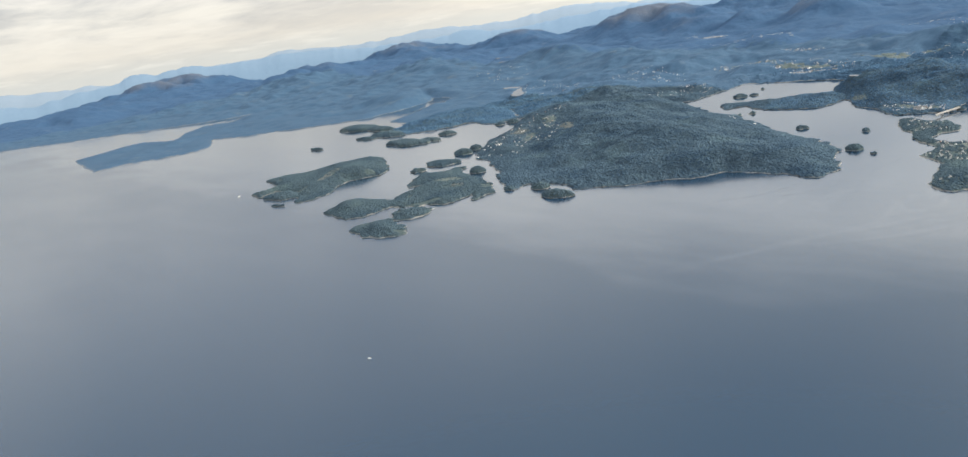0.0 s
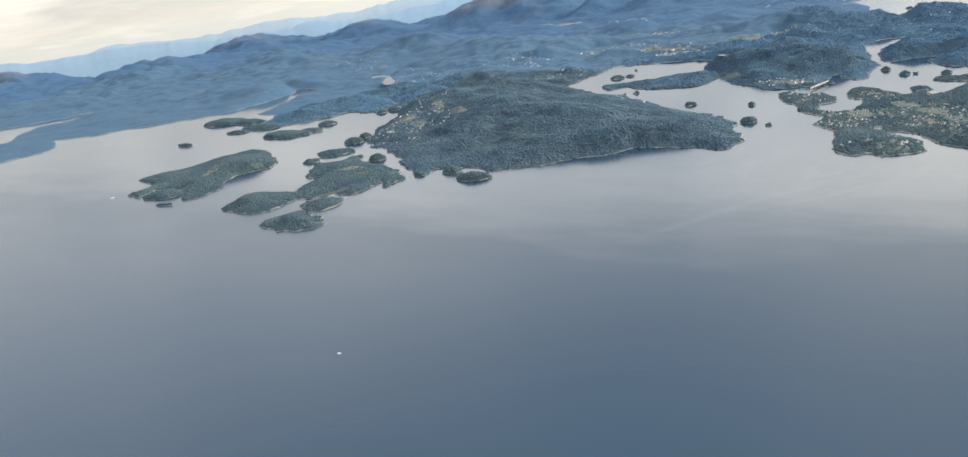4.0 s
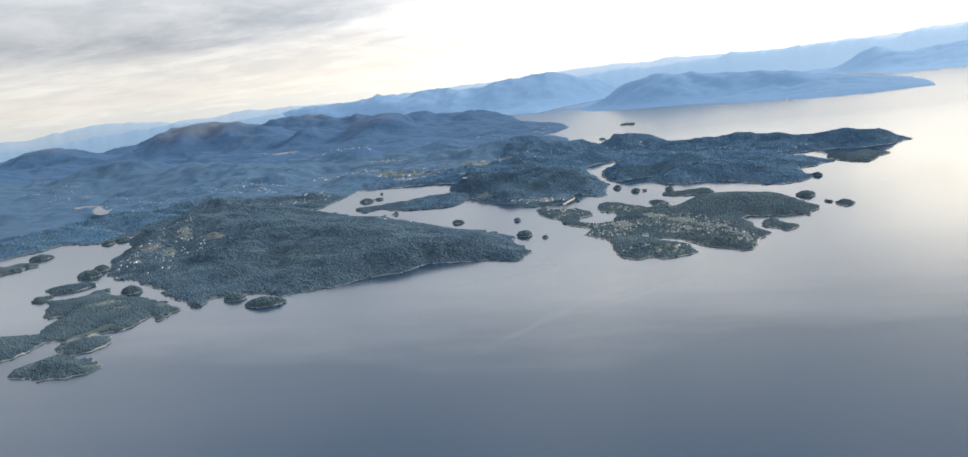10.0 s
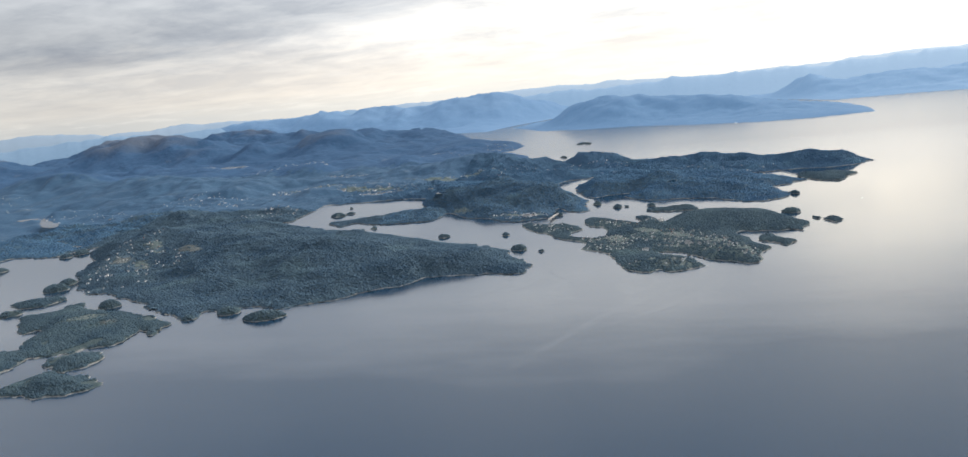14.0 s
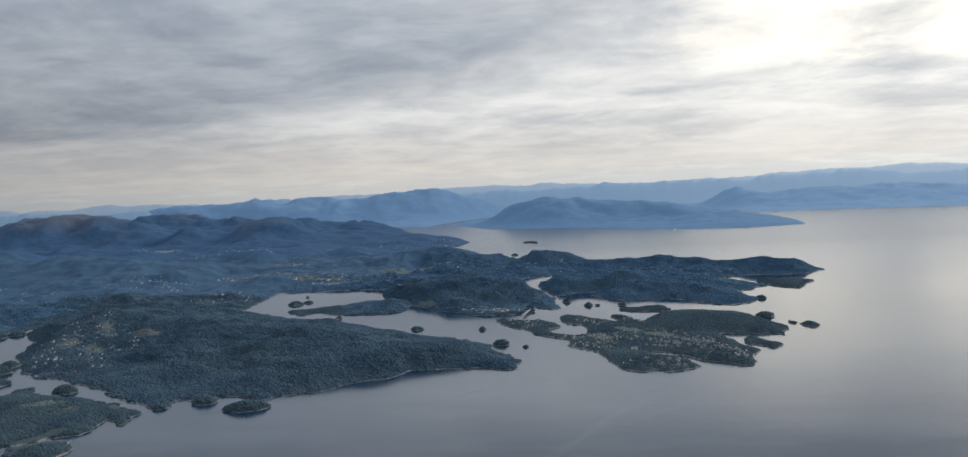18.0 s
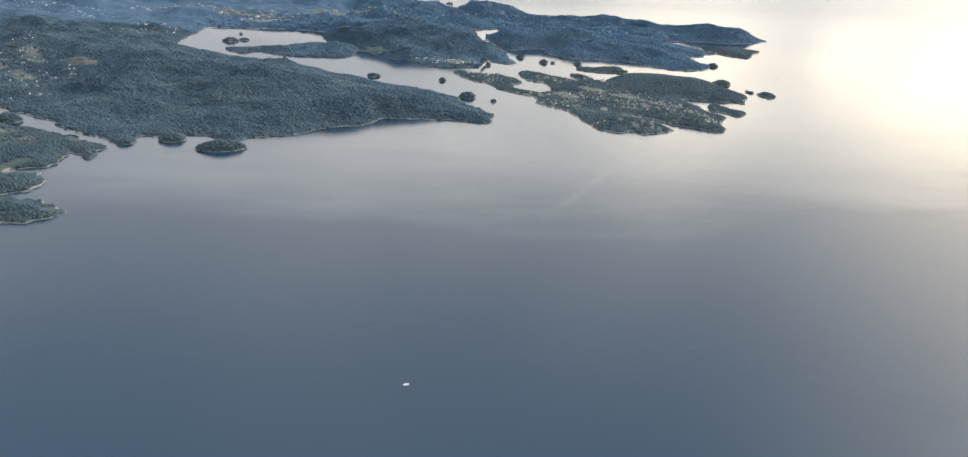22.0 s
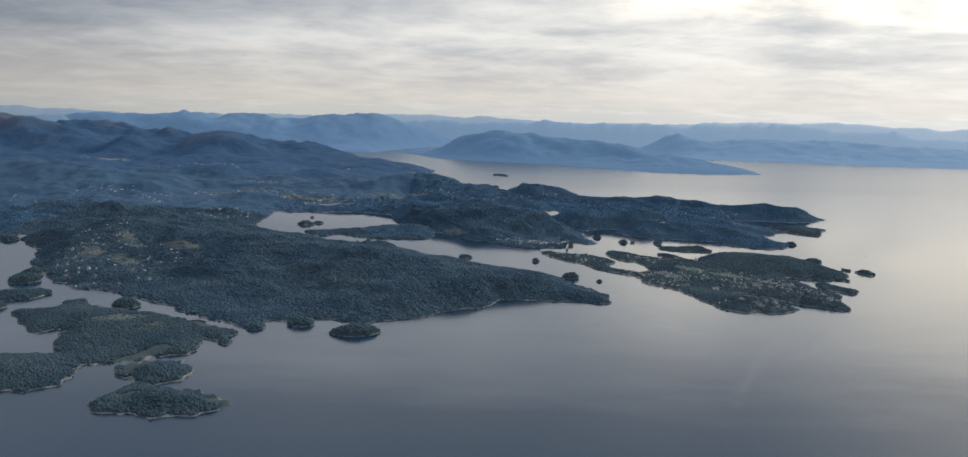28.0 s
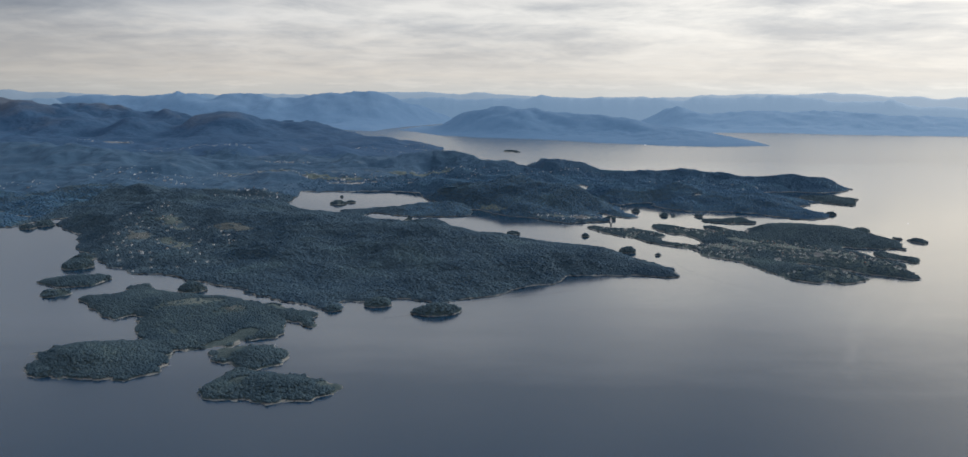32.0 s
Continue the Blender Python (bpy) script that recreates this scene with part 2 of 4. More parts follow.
def mountain_material(name, wood, heath, rock, glow=None):
    m, g = material(name)
    at = place(g)
    z = g.add("ShaderNodeSeparateXYZ", i_0=at).outputs[2]
    big = g.noise(at, 0.006, 7.0, 0.6)
    colour = g.mix(g.step(g.noise(at, 0.05, 6.0, 0.65), 0.35, 0.65), wood, heath)
    colour = g.mix(g.step(g.math("ADD", g.math("MULTIPLY", z, 0.006), big), 0.9, 1.2), colour, rock)
    field = g.math("SUBTRACT", g.noise(at, 0.012, 5.0, 0.6), g.math("MULTIPLY", z, 0.0022))
    colour = g.mix(g.step(field, 0.60, 0.72), colour, tuple(1.15 * c + 0.02 for c in rock) if not glow else colour)
    more = {"Specular_IOR_Level": 0.1}
    # haze painted as emission, stronger on bearings towards the sun
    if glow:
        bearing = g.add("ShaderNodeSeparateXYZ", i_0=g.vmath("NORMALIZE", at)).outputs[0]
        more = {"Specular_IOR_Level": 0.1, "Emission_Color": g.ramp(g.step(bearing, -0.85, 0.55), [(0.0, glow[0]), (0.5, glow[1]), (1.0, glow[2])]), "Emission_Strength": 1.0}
    finish(g, colour, 0.95, g.noise(at, 0.04, 6.0, 0.65), 6.0, 0.5 if glow else 0.9, **more)
    return m


SEA = sea_material()
SLICK = sea_material("slick_water")
MEADOW = land_material("meadow", (0.060, 0.084, 0.090), (0.078, 0.100, 0.102), (0.108, 0.122, 0.116), 0.05)
HEATH = land_material("heath", (0.060, 0.074, 0.080), (0.080, 0.090, 0.092), (0.112, 0.116, 0.110), 0.05)
# shore ground takes the same painted haze as its crowns, the skerries less
SHORE = land_material("wooded_shore", (0.038, 0.068, 0.098), (0.052, 0.082, 0.108), (0.088, 0.106, 0.110), -0.05, 0.42)
SKERRY = land_material("skerry_rock", (0.038, 0.060, 0.070), (0.052, 0.073, 0.078), (0.090, 0.099, 0.090), -0.05, 0.42)
VILLAGE = land_material("village_ground", (0.048, 0.074, 0.082), (0.070, 0.094, 0.098), (0.118, 0.132, 0.128), 0.03)
# haze painted into the forest colours: bluer the farther the woods lie
BACKWOOD = land_material("hazed_country", (0.026, 0.064, 0.118), (0.038, 0.080, 0.138), (0.074, 0.104, 0.138), -0.02)
HAZED_LEAVES = leaf_material("hazed_mixed_crowns", [(0.0, (0.036, 0.064, 0.096)), (0.5, (0.040, 0.069, 0.101)), (0.85, (0.045, 0.074, 0.104)), (1.0, (0.052, 0.080, 0.105))])
LESS_HAZED_LEAVES = leaf_material("less_hazed_crowns", [(0.0, (0.0365, 0.0615, 0.083)), (0.5, (0.041, 0.0665, 0.088)), (0.85, (0.0465, 0.072, 0.091)), (1.0, (0.055, 0.079, 0.092))])
MORE_HAZED_LEAVES = leaf_material("more_hazed_crowns", [(0.0, (0.034, 0.078, 0.138)), (0.6, (0.041, 0.087, 0.148)), (1.0, (0.052, 0.099, 0.156))])
# the blue of these mountains is haze, put into base colour and glow
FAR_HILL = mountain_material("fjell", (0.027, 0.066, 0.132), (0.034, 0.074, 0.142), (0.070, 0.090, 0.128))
FAR_BLUE = mountain_material("far_fjell_hazed", (0.056, 0.108, 0.18), (0.064, 0.117, 0.19), (0.078, 0.130, 0.20), ((0.012, 0.029, 0.058), (0.019, 0.039, 0.074), (0.026, 0.050, 0.089)))
FAR_MID = mountain_material("farther_fjell_hazed", (0.062, 0.110, 0.178), (0.069, 0.118, 0.187), (0.080, 0.130, 0.198), ((0.021, 0.043, 0.079), (0.031, 0.060, 0.107), (0.070, 0.114, 0.172)))
FAR_RANGE = mountain_material("hazed_range", (0.045, 0.068, 0.098), (0.050, 0.074, 0.104), (0.056, 0.080, 0.11), ((0.055, 0.088, 0.130), (0.084, 0.137, 0.21), (0.17, 0.23, 0.305)))
FAR_PALE = mountain_material("farthest_fjell_hazed", (0.06, 0.08, 0.11), (0.066, 0.087, 0.117), (0.072, 0.093, 0.123), ((0.072, 0.098, 0.128), (0.135, 0.18, 0.235), (0.23, 0.28, 0.34)))

# ---- shaping the land ----
class Lattice:
    """Smooth random field over the plan, from a seeded grid."""

    def __init__(self, seed):
        self.v = np.random.RandomState(seed).rand(256, 256)

    def at(self, x, y):
        ix, iy = np.floor(x).astype(int), np.floor(y).astype(int)
        fx, fy = x - ix, y - iy
        fx, fy = fx * fx * (3 - 2 * fx), fy * fy * (3 - 2 * fy)
        a, b, c, d = ix & 255, (ix + 1) & 255, iy & 255, (iy + 1) & 255
        v = self.v
        return (v[a, c] * (1 - fx) + v[b, c] * fx) * (1 - fy) + (v[a, d] * (1 - fx) + v[b, d] * fx) * fy - 0.5


FIELD = Lattice(7)


def fbm(x, y, size, octaves=4, gain=0.5):
    total, amp = np.zeros_like(x), 1.0
    for k in range(octaves):
        total = total + amp * FIELD.at(x / size + 17.3 * k, y / size + 41.7 * k)
        size, amp = size * 0.5, amp * gain
    return total


def inside(x, y, coast):
    """Distance from the shore line: positive on land."""
    best, odd = np.full(x.shape, 1e9), np.zeros(x.shape, bool)
    n = len(coast)
    for i in range(n):
        (ax, ay), (bx, by) = coast[i], coast[(i + 1) % n]
        dx, dy = bx - ax, by - ay
        t = np.clip(((x - ax) * dx + (y - ay) * dy) / (dx * dx + dy * dy + 1e-9), 0, 1)
        best = np.minimum(best, (x - ax - t * dx) ** 2 + (y - ay - t * dy) ** 2)
        if ay != by:
            odd ^= ((ay > y) != (by > y)) & (x < (bx - ax) * (y - ay) / (by - ay) + ax)
    return np.where(odd, 1.0, -1.0) * np.sqrt(best)


def relief(x, y, d, rough, hills, shore, cap):
    """Height of the land: a short rocky shore, then rolling ground with hills."""
    z = cap * (1 - np.exp(-np.maximum(d, 0) / shore))
    z = z * (1 + rough * 1.3 * fbm(x, y, 60.0, 5))
    rise = np.clip(d / (2.5 * shore), 0, 1)
    rise = rise * rise * (3 - 2 * rise)
    for hx, hy, rx, ry, turn, h in hills:
        c, s = math.cos(radians(turn)), math.sin(radians(turn))
        u, v = ((x - hx) * c + (y - hy) * s) / rx, (-(x - hx) * s + (y - hy) * c) / ry
        bell = np.exp(-(u * u + v * v))
        if h < 30:
            z = z + rise * h * bell * (1 + 0.5 * rough * fbm(x, y, 60.0 + 1.8 * h, 5, 0.5))
        else:
            z = z + rise * h * bell * (1 + rough * (0.30 - 1.1 * np.abs(fbm(x, y, 190.0, 5, 0.52))))
    z = np.where(d > 0, np.maximum(z, 0.35 * np.clip(d, 0, 2)), np.maximum(d * 0.5, -4))
    return z


def sheet(name, xs, ys, z, mat, floor=-1.2):
    """A height field as one mesh; squares that lie wholly under water are left out."""
    nx, ny = len(xs), len(ys)
    gx, gy = np.meshgrid(xs, ys)
    v = np.stack([gx, gy, z], -1).reshape(-1, 3)
    k = np.arange(nx * ny).reshape(ny, nx)
    q = np.stack([k[:-1, :-1], k[:-1, 1:], k[1:, 1:], k[1:, :-1]], -1).reshape(-1, 4)
    q = q[(v[q, 2] > floor).any(1)]
    used, q2 = np.unique(q, return_inverse=True)
    return mesh_from(name, v[used], q2.reshape(-1, 4), mat, smooth=True)


def mesh_from(name, v, faces, mat, smooth=False):
    me = bpy.data.meshes.new(name)
    n = faces.shape[1]
    me.vertices.add(len(v))
    me.vertices.foreach_set("co", np.ascontiguousarray(v, np.float32).ravel())
    me.loops.add(faces.size)
    me.loops.foreach_set("vertex_index", np.ascontiguousarray(faces, np.int32).ravel())
    me.polygons.add(len(faces))
    me.polygons.foreach_set("loop_start", np.arange(0, faces.size, n, dtype=np.int32))
    me.polygons.foreach_set("use_smooth", np.full(len(faces), smooth))
    me.update(calc_edges=True)
    me.validate()
    me.materials.append(mat)
    return new(name, me)


def crowns(name, x, y, z, tall, wide, mat, seed, label, category="woodland", k=4):
    """Many small uneven tree crowns as one mesh."""
    r = np.random.RandomState(seed)
    n = len(x)
    a = (np.arange(k) * 2 * np.pi / k)[None] + r.rand(n, 1) * 6.3
    size = 0.6 + 0.8 * r.rand(n)
    h = tall * size * (0.85 + 0.3 * r.rand(n))
    w = wide * size * (0.9 + 0.35 * r.rand(n))
    sharp = r.rand(n)
    low = w[:, None] * (0.8 + 0.4 * r.rand(n, k))
    mid = w[:, None] * (0.45 + 0.45 * (1 - sharp[:, None])) * (0.75 + 0.5 * r.rand(n, k))
    base = np.stack([x[:, None] + low * np.cos(a), y[:, None] + low * np.sin(a), (z + 0.12 * h)[:, None] + 0 * a], -1)
    ring = np.stack([x[:, None] + mid * np.cos(a + .6), y[:, None] + mid * np.sin(a + .6), (z + (0.55 + 0.2 * (1 - sharp)) * h)[:, None] + 0.12 * h[:, None] * (r.rand(n, k) - .5)], -1)
    top = np.stack([x + 0.15 * w * (r.rand(n) - .5), y + 0.15 * w * (r.rand(n) - .5), z + h], -1)[:, None]
    v = np.concatenate([base, ring, top], 1).reshape(-1, 3)
    f = []
    for i in range(k):
        j = (i + 1) % k
        f += [(i, j, k + i), (j, k + j, k + i), (k + i, k + j, 2 * k)]
    faces = (np.array(f)[None] + (np.arange(n) * (2 * k + 1))[:, None, None]).reshape(-1, 3)
    return tagged(mesh_from(name, v, faces, mat, True), label, category, kind="stuff")


# ---- the plan: shore lines in metres ----
HEADLAND = [(-104, 722), (-100, 691), (-113, 689), (-142, 696), (-165, 693), (-191, 689), (-200, 672), (-236, 643), (-256, 621),
            (-279, 610), (-295, 602), (-324, 613), (-338, 609), (-346, 602), (-360, 601), (-359, 575), (-391, 594), (-407, 600),
            (-437, 627), (-494, 665), (-525, 689), (-551, 690), (-599, 734), (-639, 784), (-672, 843), (-674, 864), (-732, 922),
            (-745, 954), (-745, 979), (-829, 1155), (-697, 1165), (-564, 1102), (-510, 1061), (-421, 994), (-374, 974), (-354, 959),
            (-293, 908), (-235, 862), (-198, 841), (-165, 820), (-135, 788), (-116, 749)]
STRIP = [(-446, 1050), (-422, 1023), (-408, 1015), (-401, 1030), (-395, 1038), (-373, 1020), (-351, 1007), (-331, 1012), (-302, 1009),
         (-284, 1020), (-275, 1045), (-280, 1090), (-300, 1122), (-330, 1116), (-352, 1108), (-378, 1084), (-400, 1082), (-421, 1066),
         (-438, 1062)]
CENTRAL = [(-335, 1150), (-300, 1110), (-280, 1082), (-259, 1050), (-235, 1019), (-214, 1008), (-185, 982), (-163, 963), (-154, 970),
           (-135, 972), (-121, 976), (-109, 978), (-118, 1010), (-124, 1040), (-118, 1048), (-104, 1018), (-86, 1007), (-74, 1016),
           (-82, 1045), (-84, 1093), (-90, 1115), (-108, 1149), (-122, 1200), (-132, 1230), (-148, 1270), (-154, 1310), (-138, 1345),
           (-105, 1360), (-98, 1439), (-204, 1674), (-272, 1751), (-337, 1842), (-346, 1719), (-448, 1455), (-360, 1246)]
EASTLAND = [(-104, 1360), (-96, 1335), (-104, 1300), (-116, 1282), (-119, 1249), (-111, 1202), (-103, 1171), (-90, 1140), (-81, 1118),
            (-71, 1133), (-61, 1144), (-45, 1147), (-33, 1147), (-37, 1123), (-28, 1089), (-12, 1080), (9, 1063), (27, 1065), (42, 1063),
            (79, 1055), (93, 1031), (110, 1010), (130, 1000), (147, 1010), (161, 1026), (165, 1042), (161, 1068), (157, 1091), (159, 1123),
            (178, 1134), (190, 1155), (201, 1162), (188, 1195), (168, 1236), (142, 1272), (164, 1280), (187, 1284), (220, 1287),
            (250, 1278), (285, 1284), (304, 1302), (325, 1338), (311, 1377), (265, 1410), (232, 1422), (143, 1483), (42, 1522),
            (-19, 1524), (-30, 1562), (-75, 1621), (-139, 1660), (-198, 1670)]
WESTPOINT = [(-764, 957), (-775, 910), (-857, 921), (-854, 889), (-864, 857), (-902, 814), (-922, 793), (-983, 815), (-986, 858),
             (-1028, 909), (-1114, 927), (-1137, 978), (-1211, 1107), (-1193, 1196), (-876, 1042)]
NORTHLAND = [(-1321, 1188), (-1298, 1153), (-1273, 1067), (-1253, 974), (-1292, 907), (-1355, 852), (-1390, 825), (-1439, 763), (-1515, 732),
             (-1375, 671), (-1348, 634), (-1352, 611), (-1364, 554), (-1396, 512), (-1375, 445), (-1683, 486), (-1823, 672), (-1675, 699),
             (-1826, 783), (-1922, 868), (-1878, 919), (-2000, 1038), (-1977, 1212), (-1830, 1380), (-1692, 1461)]
HEADSPIT = [(-960, 3456), (-786, 3152), (-636, 2739), (-537, 2576), (-432, 2433), (-365, 2226), (-374, 2087), (-460, 1996), (-591, 1984),
            (-724, 2052)]
ISLE_A = [(-408, 422), (-396, 414), (-382, 410), (-366, 407), (-347, 413), (-337, 420), (-335, 429), (-345, 440), (-356, 447), (-376, 454),
          (-389, 458), (-397, 456), (-402, 440)]
ISLE_A2 = [(-414, 468), (-419, 483), (-414, 494), (-402, 499), (-388, 500), (-376, 489), (-373, 475), (-376, 464), (-384, 458),
           (-391, 456), (-402, 464)]
ISLE_MID = [(-500, 446), (-484, 439), (-448, 440), (-431, 450), (-434, 468), (-442, 486), (-428, 496), (-412, 496), (-409, 509),
            (-383, 512), (-385, 528), (-390, 543), (-394, 555), (-374, 541), (-371, 556), (-373, 570), (-380, 571), (-391, 582),
            (-416, 596), (-441, 606), (-465, 613), (-490, 619), (-506, 634), (-521, 652), (-530, 642), (-527, 622), (-547, 610),
            (-550, 600), (-529, 576), (-503, 552), (-495, 562), (-485, 547), (-466, 508), (-478, 507), (-493, 501), (-508, 495),
            (-516, 482)]
ISLE_NW = [(-710, 459), (-681, 457), (-686, 473), (-691, 485), (-672, 489), (-659, 494), (-623, 480), (-598, 463), (-578, 462),
           (-584, 481), (-594, 504), (-619, 530), (-632, 553), (-622, 572), (-618, 588), (-626, 605), (-648, 622), (-697, 651),
           (-747, 673), (-747, 654), (-735, 620), (-741, 595), (-756, 576), (-775, 550), (-779, 530), (-785, 518), (-757, 507),
           (-729, 503), (-710, 489), (-710, 475)]
ISLE_COVE = [(104, 789), (110, 799), (118, 799), (123, 782), (131, 770), (135, 767), (129, 758), (124, 752), (117, 761), (109, 772)]
ISLE_R = [(161, 886), (170, 879), (175, 871), (186, 880), (195, 857), (181, 849), (171, 862), (164, 875)]
ISLE_OUTER = [(195, 1215), (208, 1230), (225, 1216), (239, 1236), (254, 1232), (274, 1197), (261, 1180), (250, 1151), (242, 1139),
              (235, 1138), (215, 1151), (200, 1185)]
ISLE_NORTH = [(-6, 991), (3, 976), (20, 970), (37, 972), (50, 971), (57, 980), (53, 996), (43, 1004), (26, 1000), (9, 1000), (-5, 1000)]
PENINSULA_SOUTH = [(-149, 939), (-138, 907), (-120, 881), (-107, 871), (-98, 850), (-84, 831), (-72, 823), (-62, 811), (-59, 797),
                   (-63, 778), (-46, 764), (-36, 753), (-28, 734), (-23, 714), (-18, 698), (-17, 689), (-7, 677), (0, 670), (8, 669),
                   (14, 679), (23, 668), (37, 672), (48, 681), (56, 684), (49, 693), (43, 711), (28, 729), (17, 736), (11, 747), (20, 747),
                   (32, 741), (46, 722), (54, 710), (67, 701), (77, 695), (87, 686), (96, 687), (99, 701), (99, 716), (103, 728),
                   (111, 745), (106, 753), (99, 767), (95, 791), (86, 809), (86, 820), (93, 827)]
PENINSULA_NORTH = [(101, 822), (115, 821), (125, 816), (135, 822), (147, 813), (150, 832), (156, 839), (159, 850), (154, 860), (146, 880),
                   (138, 902), (129, 916), (111, 925), (93, 934), (67, 940), (47, 946), (29, 931), (22, 918), (20, 900), (14, 902),
                   (10, 925), (-2, 946), (-13, 952), (-16, 940), (-9, 912), (-10, 900), (-20, 915), (-31, 924), (-45, 942), (-57, 950),
                   (-70, 958), (-75, 942), (-72, 916), (-63, 900), (-51, 894), (-42, 868), (-42, 838), (-54, 831), (-68, 836), (-80, 850),
                   (-80, 872), (-70, 886), (-78, 906), (-96, 930), (-113, 928), (-126, 934), (-136, 944)]
PENINSULA = PENINSULA_SOUTH + PENINSULA_NORTH
BACKLAND = [(-764, 957), (-745, 985), (-620, 1060), (-525, 1090), (-522, 1110), (-523, 1150), (-528, 1215), (-540, 1252), (-500, 1254), (-463, 1252),
            (-425, 1258), (-385, 1256), (-353, 1245), (-346, 1215), (-336, 1165), (-325, 1150), (-200, 1300), (-190, 1640), (-204, 1674), (-272, 1751), (-293, 1865), (-354, 2007),
            (-406, 2063), (-440, 2150), (-500, 2400), (-600, 2650), (-800, 3130), (-960, 3456), (-1100, 3800), (-1500, 4300), (-4800, 4300),
            (-4800, 300), (-2700, 320), (-2365, 614), (-2195, 791), (-2100, 883), (-2029, 983), (-2023, 1048), (-1900, 1260), (-1321, 1230),
            (-1285, 1215), (-1211, 1130), (-1000, 1080), (-876, 1042)]
FAR_ISLAND = [(-600, 3276), (-500, 3040), (-400, 2850), (-275, 2755), (-95, 2694), (90, 2503), (259, 2390), (398, 2374), (574, 2422),
              (593, 2644), (600, 2950), (470, 3250), (250, 3480), (0, 3650), (-250, 3700), (-570, 3500)]
FAR_COAST = [(613, 3218), (867, 3226), (1071, 3131), (1284, 3085), (1645, 3043), (1942, 3041), (2600, 3000), (2600, 4300), (300, 4300),
             (420, 3900)]
FJORD_WEST = [(-978, 3406), (-812, 3225), (-683, 3151), (-610, 3490), (-535, 3748), (-300, 4300), (-2600, 4300), (-2600, 3750), (-1900, 3600)]

HEADLAND_HILLS = [(-485, 852, 185, 82, 150, 24), (-430, 880, 50, 28, 140, 5), (-520, 830, 45, 25, 120, 4), (-270, 780, 130, 60, 140, 14), (-640, 900, 110, 110, 0, 6), (-525, 1015, 80, 45, 150, 9), (-330, 730, 120, 55, 150, 11)]
CENTRAL_HILLS = [(-275, 1185, 140, 85, 160, 15), (-180, 1120, 90, 70, 0, 11), (-330, 1250, 60, 35, 150, 6), (-215, 1170, 40, 30, 120, 5), (-430, 1620, 170, 60, 170, 27), (-150, 1590, 90, 50, 160, 12)]
EAST_HILLS = [(-70, 1560, 80, 50, 150, 10), (60, 1455, 90, 40, 165, 13), (150, 1410, 60, 35, 165, 5), (250, 1350, 65, 35, 160, 17), (60, 1160, 120, 60, 165, 12), (-30, 1240, 80, 60, 0, 9)]
BACK_HILLS = [(-985, 2440, 95, 150, 10, 44), (-1090, 2450, 150, 130, 5, 37), (-1290, 2400, 70, 120, 0, 36), (-790, 2540, 110, 70, 165, 10),
              (-1900, 2560, 140, 150, 0, 84), (-1700, 2640, 220, 200, 20, 66), (-1500, 2500, 160, 150, 20, 34),
              (-1000, 1560, 260, 110, 150, 24), (-1500, 1800, 260, 140, 150, 34), (-820, 1230, 160, 70, 150, 14), (-640, 1860, 190, 90, 165, 14),
              (-540, 2260, 110, 70, 150, 5), (-2100, 1750, 300, 170, 140, 48), (-1400, 1180, 240, 90, 150, 16), (-860, 1850, 150, 80, 160, 16),
              (-720, 1120, 120, 40, 155, 8)]
WEST_HILLS = [(-2500, 2500, 400, 220, 140, 62), (-2900, 1700, 420, 220, 130, 52), (-2300, 3200, 420, 240, 160, 76), (-3400, 2600, 450, 260, 130, 76),
              (-3200, 900, 380, 200, 120, 45), (-1750, 3300, 300, 200, 160, 62), (-4100, 1600, 480, 300, 120, 84), (-1250, 3150, 220, 140, 160, 40)]
LAKES = [(-1122, 1276, 44, 14, 165), (-1040, 1206, 72, 12, 137), (-1250, 1112, 70, 20, 133), (-1864, 1890, 28, 18, 0), (-1720, 1765, 26, 18, 160), (-1130, 1827, 42, 22, 170),
         (-1195, 2090, 34, 40, 0), (-481, 1348, 30, 20, 170), (27, 1146, 13, 6, 80), (-300, 1168, 15, 9, 170)]
"""Lakes: x, y, half length, half width, turn."""

MAINLAND = [HEADLAND, STRIP, CENTRAL, EASTLAND, WESTPOINT, NORTHLAND, BACKLAND, HEADSPIT]


